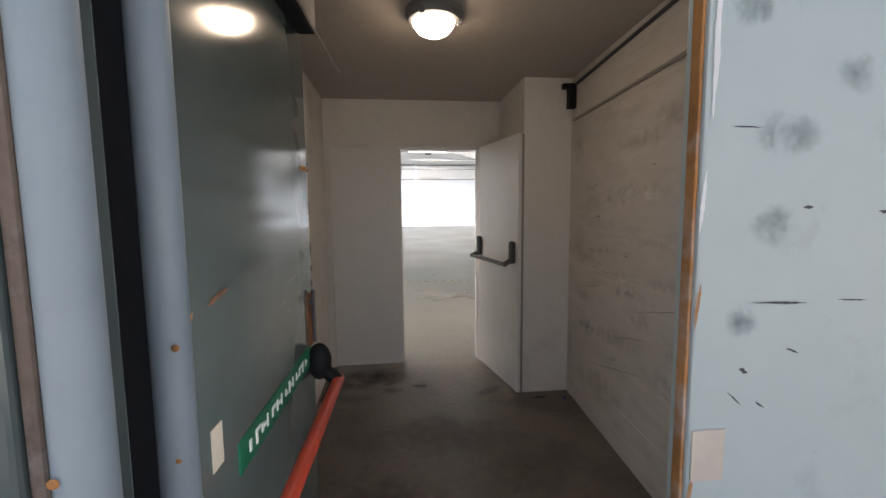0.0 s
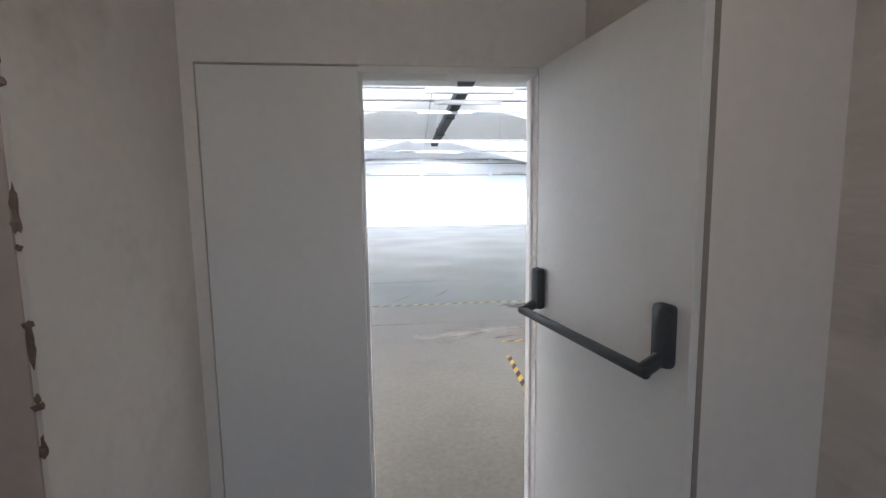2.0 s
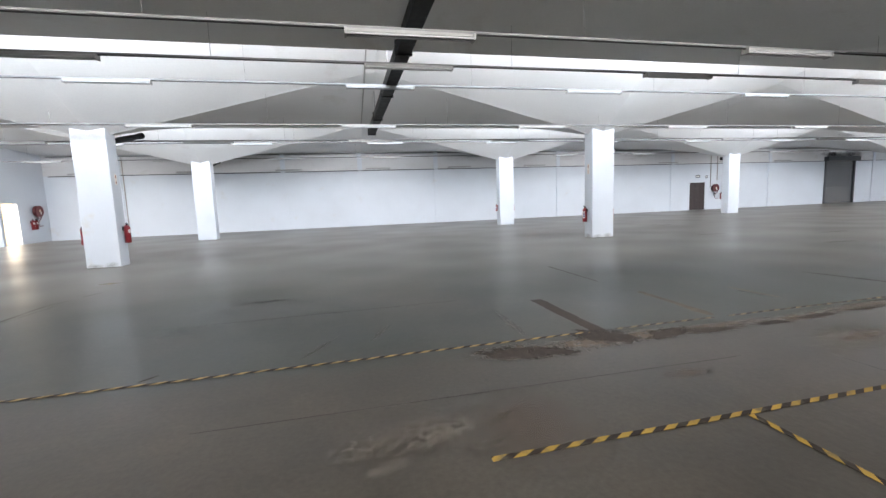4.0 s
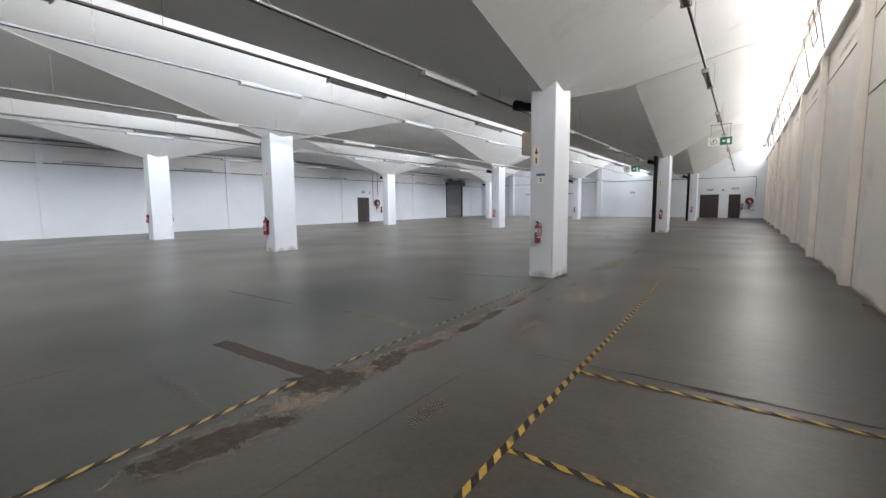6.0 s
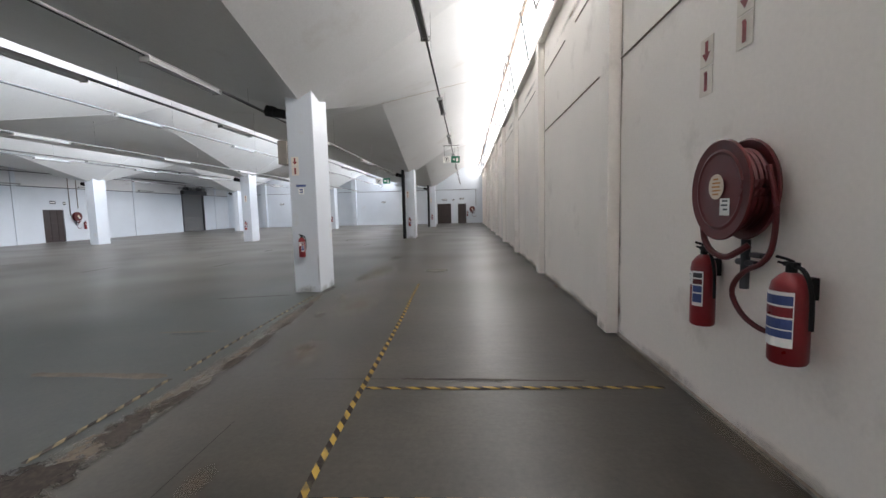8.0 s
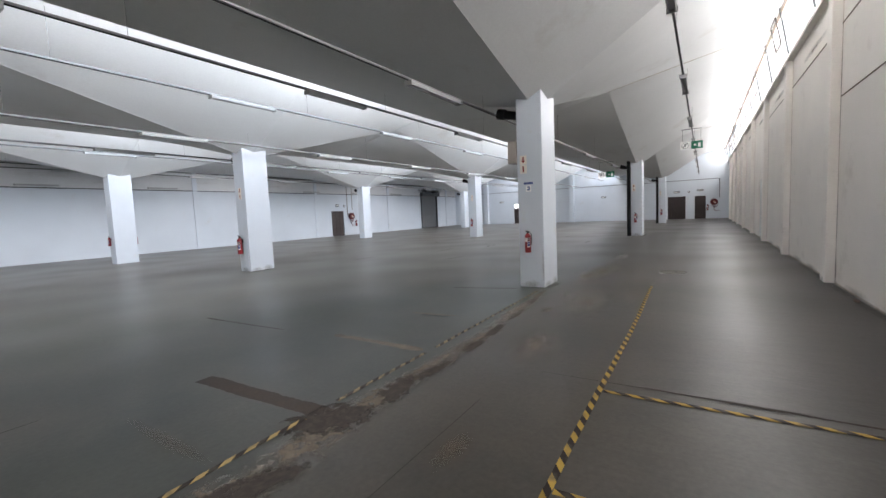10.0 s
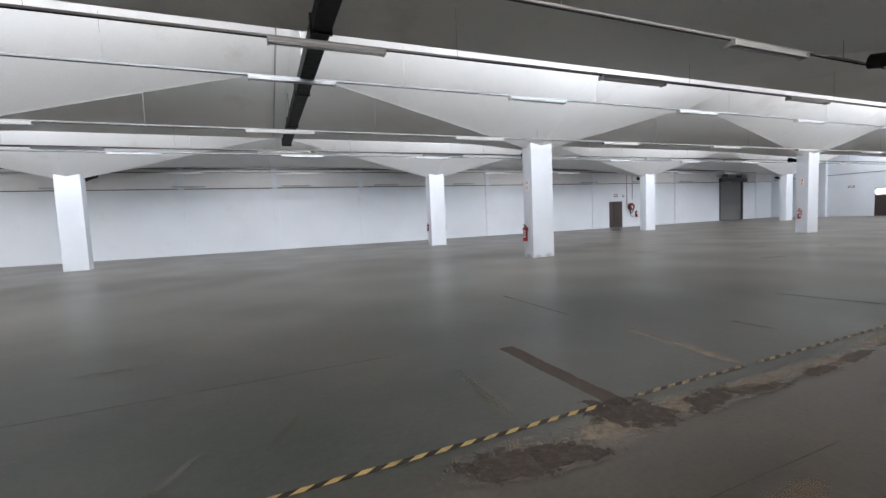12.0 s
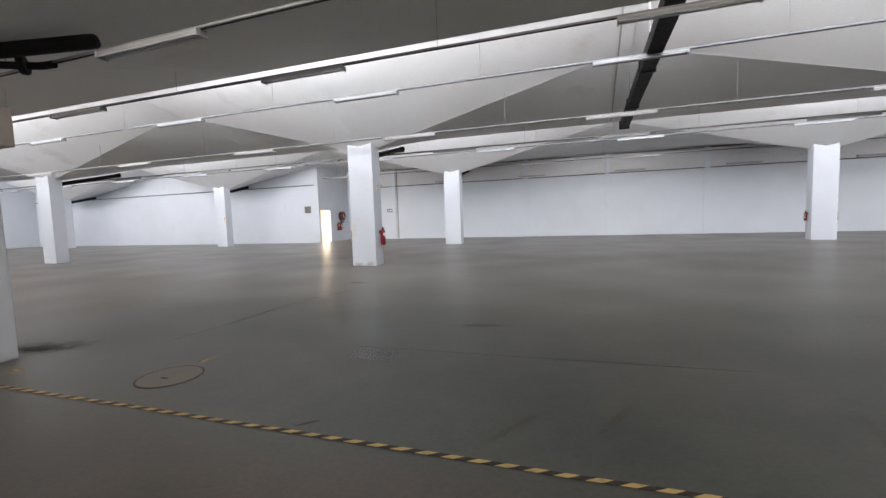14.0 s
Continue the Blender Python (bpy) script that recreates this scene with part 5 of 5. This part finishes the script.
for j in range(13):
    f = j / 12
    p = Vector((-1.20 + 0.035 * f + 0.008 * noise.noise(Vector((f * 5, 1, 2))), -1.55 + 0.80 * f, CEIL - 0.0012))
    cur = (bm.verts.new(p + Vector((0.003, 0, 0))), bm.verts.new(p - Vector((0.003, 0, 0))))
    if prev:
        bm.faces.new((prev[0], prev[1], cur[1], cur[0]))
    prev = cur
solid("trim_ceiling_crack", bm, M_PAPER, "pale filled crack in the passage ceiling", "crack")

# bulkhead light in the passage
lm = thing("bulkhead_light", "lit round bulkhead light with a metal cage on the passage ceiling", "light", "", pose(-0.58, -1.79, CEIL))
bm = B()
lathe(bm, [(0.14, 0.0), (0.14, -0.03), (0.125, -0.05), (0.105, -0.055)], 28)
part("rim", bm, M_GALV, lm, smooth=True)
bm = B()
lathe(bm, [(0.105, -0.05), (0.10, -0.075), (0.075, -0.105), (0.04, -0.122), (0.01, -0.127)], 28)
part("dome", bm, M_DOME, lm, "glowing frosted dome", True)
for k in range(3):
    a = radians(120 * k)
    bm = B()
    box(bm, 0.13 * math.cos(a) - 0.012, 0.13 * math.cos(a) + 0.012, 0.13 * math.sin(a) - 0.012, 0.13 * math.sin(a) + 0.012, -0.065, -0.02, 0.003)
    part("clip", bm, M_GALV, lm)

# bracket and cables on the passage wall
t = thing("cable_bracket", "small black bracket holding cables high on the wall", "bracket")
bm = B()
box(bm, 0.515, 0.575, -0.86, -0.80, 2.22, 2.40, 0.006)
box(bm, 0.47, 0.575, -0.85, -0.81, 2.36, 2.40, 0.004)
part("bracket", bm, M_BLACK, t)
for z0, z1, mt in ((2.39, 2.44, M_DARK), (2.135, 2.17, M_BOX)):
    t = thing("wall_cable", "cable run along the scuffed wall", "cable", "passage cables")
    bm = B()
    rod(bm, (0.408, -3.4, z1), (0.563, -0.84, z0), 0.011, seg=8)
    part("cable", bm, mt, t)

# ---- marks on the hall floor ----


def tape(pts, w=0.047, worn=False, pale=False):
    t = thing("floor_tape", "worn faded hazard tape on the floor" if worn else "yellow and black hazard tape stuck on the floor", "floor tape", "floor tapes")
    bm = B()
    for (x0, y0), (x1, y1) in zip(pts, pts[1:]):
        d = Vector((x1 - x0, y1 - y0, 0)).normalized()
        n = Vector((-d.y, d.x, 0)) * w / 2
        L = math.hypot(x1 - x0, y1 - y0)
        k = max(1, int(L / 0.4))
        prev = None
        for i in range(k + 1):
            p = Vector((x0, y0, 0.0055)).lerp(Vector((x1, y1, 0.0055)), i / k) + n.normalized() * 0.008 * noise.noise(Vector((i * 0.7, x0, y0)))
            cur = (bm.verts.new(p + n), bm.verts.new(p - n))
            if prev:
                bm.faces.new((prev[0], prev[1], cur[1], cur[0]))
            prev = cur
    bm.normal_update()
    bmesh.ops.solidify(bm, geom=bm.faces[:], thickness=0.0015)
    part("strip", bm, M_TAPE_WORN if worn else M_TAPE_PALE if pale else M_TAPE_X if abs(pts[0][0] - pts[1][0]) > 0.5 else M_TAPE_Y, t)


MARKS = []


def scar(x0, y0, x1, y1, w, material, label, seed, step=0.05, rough=0.6, gaps=0.0, ends=3):
    """A thin ragged patch along a line."""
    MARKS.append(seed)
    z = 0.0012 + 0.00022 * (len(MARKS) % 13)
    bm = B()
    d = Vector((x1 - x0, y1 - y0, 0))
    L = d.length
    d.normalize()
    n = Vector((-d.y, d.x, 0))
    k = max(4, int(L / step))
    prev = None
    for i in range(k + 1):
        s = i / k * L
        taper = min(1.0, (i + 0.6) / ends, (k - i + 0.6) / ends)
        a = 0.5 + rough * noise.noise(Vector((s * 2.2, seed, 0))) + 0.35 * rough * noise.noise(Vector((s * 9, seed, 2))) + 0.3 * rough * noise.noise(Vector((s * 27, seed, 3)))
        b = 0.5 + rough * noise.noise(Vector((s * 2.2, seed, 9))) + 0.35 * rough * noise.noise(Vector((s * 9, seed, 5))) + 0.3 * rough * noise.noise(Vector((s * 27, seed, 6)))
        if noise.noise(Vector((s * 1.1, seed, 20))) < gaps - 0.5:
            prev = None
            continue
        p = Vector((x0, y0, z)) + d * s
        cur = (bm.verts.new(p + n * max(0.02, a) * w * taper), bm.verts.new(p - n * max(0.02, b) * w * taper))
        if prev:
            bm.faces.new((prev[0], prev[1], cur[1], cur[0]))
        prev = cur
    bm.normal_update()
    bmesh.ops.solidify(bm, geom=bm.faces[:], thickness=0.001)
    return solid("floor_mark", bm, material, label, "floor mark", "stuff", "floor marks")


tape([(0.47, 2.612), (1.15, 2.62), (2.27, 2.63), (3.65, 2.645), (5.5, 2.655), (8.7, 2.73)])
tape([(-6.2, 4.38), (-2.0, 4.42), (0.2, 4.435), (2.22, 4.46)], 0.041, pale=True)
tape([(2.55, 4.465), (3.85, 4.47)], 0.041, worn=True)
tape([(4.05, 4.47), (7.6, 4.51)], 0.041, worn=True)
tape([(0.434, 2.170), (0.326, 0.538)])
tape([(3.65, 2.615), (3.66, 0.16)])
tape([(2.26, 2.60), (2.29, 0.16)])

scar(2.33, 6.02, 2.36, 4.30, 0.17, M_SCAR, "dark brown glue strip across the floor", 5.0, 0.015, rough=0.16, ends=1)
scar(3.98, 5.95, 3.92, 4.55, 0.10, M_BEIGE, "pale beige glue strip across the floor", 6.0, 0.02, rough=0.45, gaps=0.05)
scar(5.35, 5.72, 5.41, 4.94, 0.05, M_PALESCAR, "faint pale strip across the floor", 7.0)
scar(7.45, 6.2, 7.72, 4.95, 0.035, M_SCAR, "thin dark strip across the floor", 8.0)
for i, (x, y, rx, ry, turn, mt, label) in enumerate((
        (2.36, 3.28, 0.30, 0.10, 0, ST_OCHRE, "soft ochre stain on the floor"),
        (-4.0, 5.46, 0.07, 0.20, 8, ST_YELLOW, "ochre paint mark on the floor"), (-5.78, 4.72, 0.26, 0.07, 0, ST_YELLOW, "ochre paint mark on the floor"),
        (5.32, 5.3, 0.12, 0.40, 8, ST_DARK, "dark stain on the floor"), (3.80, 1.62, 0.05, 0.45, 0, ST_DARK, "dark worn crack on the floor"),
        (-0.1, 2.72, 0.22, 0.10, 20, ST_PALE, "pale scuffed patch on the floor"), (0.22, 2.92, 0.26, 0.09, 30, ST_PALE, "pale scuffed patch on the floor"),
        (0.52, 2.78, 0.20, 0.08, 10, ST_PALE, "pale scuffed patch on the floor"), (0.70, 3.05, 0.16, 0.07, 40, ST_PALE, "pale scuffed patch on the floor"),
        (4.6, 3.5, 0.9, 0.4, 5, ST_PALE, "broad pale worn area on the floor"), (6.9, 3.5, 1.3, 0.5, 0, ST_PALE, "broad pale worn area on the floor"),
        (10.5, 3.9, 2.0, 0.5, 0, ST_PALE, "broad pale worn area on the floor"),
        (1.40, 4.14, 0.75, 0.25, -5, ST_CHIP, "pale chipped rim of a torn strip on the floor"), (2.05, 4.17, 0.60, 0.24, 5, ST_CHIP, "pale chipped rim of a torn strip on the floor"),
        (2.75, 4.20, 0.70, 0.22, 0, ST_CHIP, "pale chipped rim of a torn strip on the floor"), (3.45, 4.18, 0.75, 0.17, -3, ST_CHIP, "pale chipped rim of a torn strip on the floor"),
        (4.6, 4.17, 0.9, 0.16, 2, ST_CHIP, "pale chipped torn strip on the floor"), (6.0, 4.27, 1.1, 0.15, 4, ST_CHIP, "pale chipped torn strip on the floor"), (7.3, 4.38, 0.7, 0.13, 4, ST_CHIP, "pale chipped torn strip on the floor"),
        (1.30, 4.12, 0.54, 0.20, -9, ST_TORN, "brown torn glue patch on the floor"), (1.60, 4.05, 0.30, 0.12, -20, ST_TORN, "brown torn glue patch on the floor"), (2.30, 4.29, 0.44, 0.28, -32, ST_TORN, "brown torn glue patch on the floor"),
        (2.98, 4.17, 0.38, 0.14, 12, ST_TORN, "brown torn glue patch on the floor"), (3.45, 4.13, 0.38, 0.11, -8, ST_TORN, "brown torn glue patch on the floor"), (4.30, 4.12, 0.34, 0.09, 0, ST_TORN, "brown torn glue patch on the floor"),
        (4.95, 4.15, 0.36, 0.08, 4, ST_TORN, "brown torn glue patch on the floor"), (5.8, 4.22, 0.4, 0.07, 4, ST_TORN, "brown torn glue patch on the floor"), (6.7, 4.30, 0.4, 0.07, 4, ST_TORN, "brown torn glue patch on the floor"),
        (-6.42, 5.38, 0.75, 0.34, 25, ST_DARK, "dark dirt stain beside a column"), (-6.5, 5.25, 0.5, 0.2, 20, ST_BROWN, "dark dirt stain beside a column"),
        (-5.10, 10.45, 0.34, 0.14, 0, ST_YELLOW, "ochre paint mark on the floor"), (-2.3, 6.04, 0.42, 0.28, 0, ST_BLOOM, "pale bluish bloom on the floor"),
        (0.85, 2.92, 0.5, 0.6, 0, ST_RUSTY, "faint rusty stain on the floor"), (1.56, 5.10, 0.07, 0.85, -2, ST_SMEAR, "faint ochre smear across the floor"), (-0.6, 4.9, 0.05, 0.45, -30, ST_SMEAR, "faint pale scuff on the floor"),
        (0.05, 5.2, 0.05, 0.40, -25, ST_SMEAR, "faint pale scuff on the floor"), (-1.5, 7.4, 0.5, 0.12, 10, ST_SMEAR, "faint pale scuff on the floor"), (4.75, 3.55, 0.20, 0.10, 0, ST_OCHRE, "soft ochre stain on the floor"), (6.2, 3.9, 0.25, 0.12, 0, ST_OCHRE, "soft ochre stain on the floor"),
        (7.5, 3.95, 0.4, 0.10, 10, ST_OCHRE, "soft ochre stain on the floor"), (9.6, 4.1, 0.6, 0.2, 0, ST_OCHRE, "soft ochre stain on the floor"), (13.5, 4.0, 0.9, 0.25, 0, ST_OCHRE, "soft ochre stain on the floor"),
        (0.12, 3.02, 0.62, 0.24, 15, ST_SCUFF, "pale scuffed patch on the floor"), (0.30, 2.98, 0.40, 0.2, 25, ST_SCUFF, "pale scuffed patch on the floor"), (-0.25, 2.92, 0.3, 0.14, 10, ST_SCUFF, "pale scuffed patch on the floor"),
        (3.9, 4.22, 0.9, 0.14, 2, ST_PALE, "pale rim of a torn strip on the floor"), (6.0, 4.30, 1.4, 0.16, 2, ST_PALE, "pale rim of a torn strip on the floor"))):
    stain("floor_mark", mt, pose(x, y, 0.0007 + 0.00009 * i, 0, 0, turn), rx, ry, None, label)
scar(3.84, 8.65, 3.86, 6.8, 0.02, M_SCAR, "thin dark crack in the floor", 13.0)
for i, (x, y) in enumerate(((12.0, 9.1), (14.5, 11.0), (11.2, 12.4), (16.5, 9.8), (19.0, 14.0), (13.0, 17.0), (22.0, 8.0), (18.5, 6.2), (27.0, 12.0))):
    scar(x, y, x + 0.9 + 0.1 * (i % 3), y - 0.15 + 0.05 * (i % 4), 0.035, M_SCAR, "short dark mark on the floor", 20.0 + i)

scar(-5.06, 6.9, -5.07, 8.45, 0.02, M_SCAR, "thin dark crack in the floor", 14.0)
scar(-5.05, 8.5, -4.72, 9.45, 0.010, M_SCAR, "thin dark crack in the floor", 15.0)
scar(-2.10, 4.50, -1.98, 4.62, 0.02, M_SCAR, "short dark arc on the floor", 16.0, 0.02)
scar(3.86, 2.35, 3.80, 0.75, 0.022, M_SCAR, "worn dark crack in the aisle floor", 17.0, 0.02, gaps=0.3)
for (xa, ya, xb, yb) in ((-1.35, 3.43, 3.1, 3.44), (-2.7, 6.25, 1.25, 6.38), (3.84, 1.3, 3.85, 3.2), (-5.1, 5.9, -4.9, 8.4), (0.84, 3.2, 0.78, 2.6)):
    scar(xa, ya, xb, yb, 0.005, M_JOINT, "thin dark joint in the concrete floor", xa + yb, rough=0.3, gaps=0.1)

for (x, y, r) in ((10.57, 2.49, 0.27), (-3.93, 4.99, 0.29)):
    t = thing("manhole_cover", "round beige manhole cover flush with the floor", "manhole", "manholes", pose(x, y, 0.0))
    bm = B()
    rod(bm, (0, 0, 0.0), (0, 0, 0.006), r * 0.93, seg=40)
    part("lid", bm, M_LID, t)
    bm = B()
    lathe(bm, [(r * 0.94, 0.0), (r * 0.94, 0.005), (r, 0.005), (r, 0.0)], 40)
    part("ring", bm, M_JOINT, t)
    bm = B()
    box(bm, -0.04, 0.04, -0.2 * r - 0.015, -0.2 * r + 0.015, 0.006, 0.010)
    part("key_slot", bm, M_JOINT, t)

# brown dirt where the long wall meets the floor
for i in range(12):
    x = 0.9 + 1.55 * i
    stain("wall_stain", ST_FOOT, pose(x, 0.0055 + 0.0002 * (i % 5), 0.03, 90, 0, 180), 0.9, 0.07 + 0.02 * (i % 3), None, "brown dirt along the foot of the long wall", "wall mark")
    stain("floor_mark", ST_FOOT, pose(x + 0.4, 0.05, 0.0006 + 0.0002 * (i % 5), 0, 0, 0), 0.9, 0.10 + 0.03 * (i % 3), None, "brown dust along the wall foot")
for k in range(-1, 6):
    x = 5.19 + 4.65 * k
    stain("wall_stain", ST_FOOT, pose(x + 0.17, 0.142, 0.04, 90, 0, 180), 0.17, 0.10, None, "brown dirt at a pilaster foot", "wall mark")
for cx, cy in ((8.36, 4.73), (8.36, 13.75), (-6.65, 13.75), (-6.65, 4.73), (23.36, 4.73)):
    for i in range(2):
        stain("wall_stain", ST_FOOT, pose(cx - 0.2 + 0.4 * i, cy - CD / 2 - 0.003 - 0.001 * i, 0.04, 90), 0.26, 0.10 + 0.05 * i, None, "brown dirt at a column foot", "wall mark")
    stain("wall_stain", ST_FOOT, pose(cx - CW / 2 - 0.003, cy, 0.05, 90, 0, -90), 0.26, 0.12, None, "brown dirt at a column foot", "wall mark")
    stain("wall_stain", ST_FOOT, pose(cx - CW / 2 - 0.004, cy - 0.22, 0.45, 90, 0, -90), 0.025, 0.45, None, "worn corner of a column", "wall mark")
    stain("floor_mark", ST_BROWN, pose(cx - 0.1, cy - 0.32, 0.0011), 0.55, 0.10, None, "dark dust round a column foot")
bm = B()
rng = random.Random(8)
for k in range(3):
    vs = bmesh.ops.create_icosphere(bm, subdivisions=2, radius=1.0)["verts"]
    c = Vector((8.10 + 0.05 * k, 0.10 + 0.02 * (k % 2), 0.02))
    for v in vs:
        q = 0.7 + 0.7 * noise.noise(v.co * 1.5 + Vector((k * 5, 0, 0)))
        v.co = c + Vector((v.co.x * 0.045 * q, v.co.y * 0.035 * q, max(-0.019, v.co.z * 0.03 * q)))
solid("rubble", bm, M_STRIP, "small brown rubble lying at the wall foot", "debris", "stuff")

# stains and dust on the passage floor
for i, (x, y, rx, ry, turn, mt) in enumerate(((-1.05, -0.28, 0.42, 0.26, 0, ST_DARK), (-1.0, -0.42, 0.35, 0.16, 20, ST_DARK), (-0.85, -0.62, 0.16, 0.10, 10, ST_DARK), (-0.62, -0.55, 0.10, 0.06, 0, ST_DARK),
                                              (-1.28, -0.48, 0.10, 0.26, -12, ST_OCHRE), (-1.15, -0.72, 0.25, 0.12, 0, ST_OCHRE), (-0.05, -0.70, 0.22, 0.09, 30, ST_PALE), (0.1, -0.70, 0.07, 0.05, 0, ST_DUST),
                                              (-0.07, -0.77, 0.035, 0.025, 0, ST_DUST), (-0.5, -1.3, 0.5, 0.35, 0, ST_PALE), (-0.9, -2.0, 0.5, 0.4, 0, ST_DARK), (-0.1, -1.8, 0.4, 0.3, 30, ST_PALE))):
    stain("floor_mark", mt, pose(x, y, 0.0007 + 0.0001 * i, 0, 0, turn), rx, ry, None, "soft stain on the passage floor")
for i, (x0, y0, x1, y1, w, mt) in enumerate(((-0.2, -0.85, 0.15, -0.82, 0.07, M_PALESCAR),
                                             (0.02, -0.92, 0.10, -0.70, 0.05, M_PALESCAR), (0.25, -0.88, 0.38, -0.86, 0.03, M_JOINT), 
                                             (0.05, -2.05, 0.15, -1.9, 0.03, M_PALESCAR), (0.25, -2.3, 0.29, -2.1, 0.02, M_PALESCAR), (-1.38, -0.75, -1.36, -0.03, 0.03, M_SCAR))):
    scar(x0, y0, x1, y1, w, mt, "stain on the passage floor", 50.0 + i, 0.02, rough=0.9)
bm = B()
lathe(bm, [(0.012, 0.0), (0.014, 0.004), (0.014, 0.014), (0.012, 0.016)], 14, Matrix.Translation((0.50, -0.92, 0.0)))
solid("bottle_cap", bm, M_BLUEINK, "small blue plastic cap on the floor", "litter", "object", smooth=True)
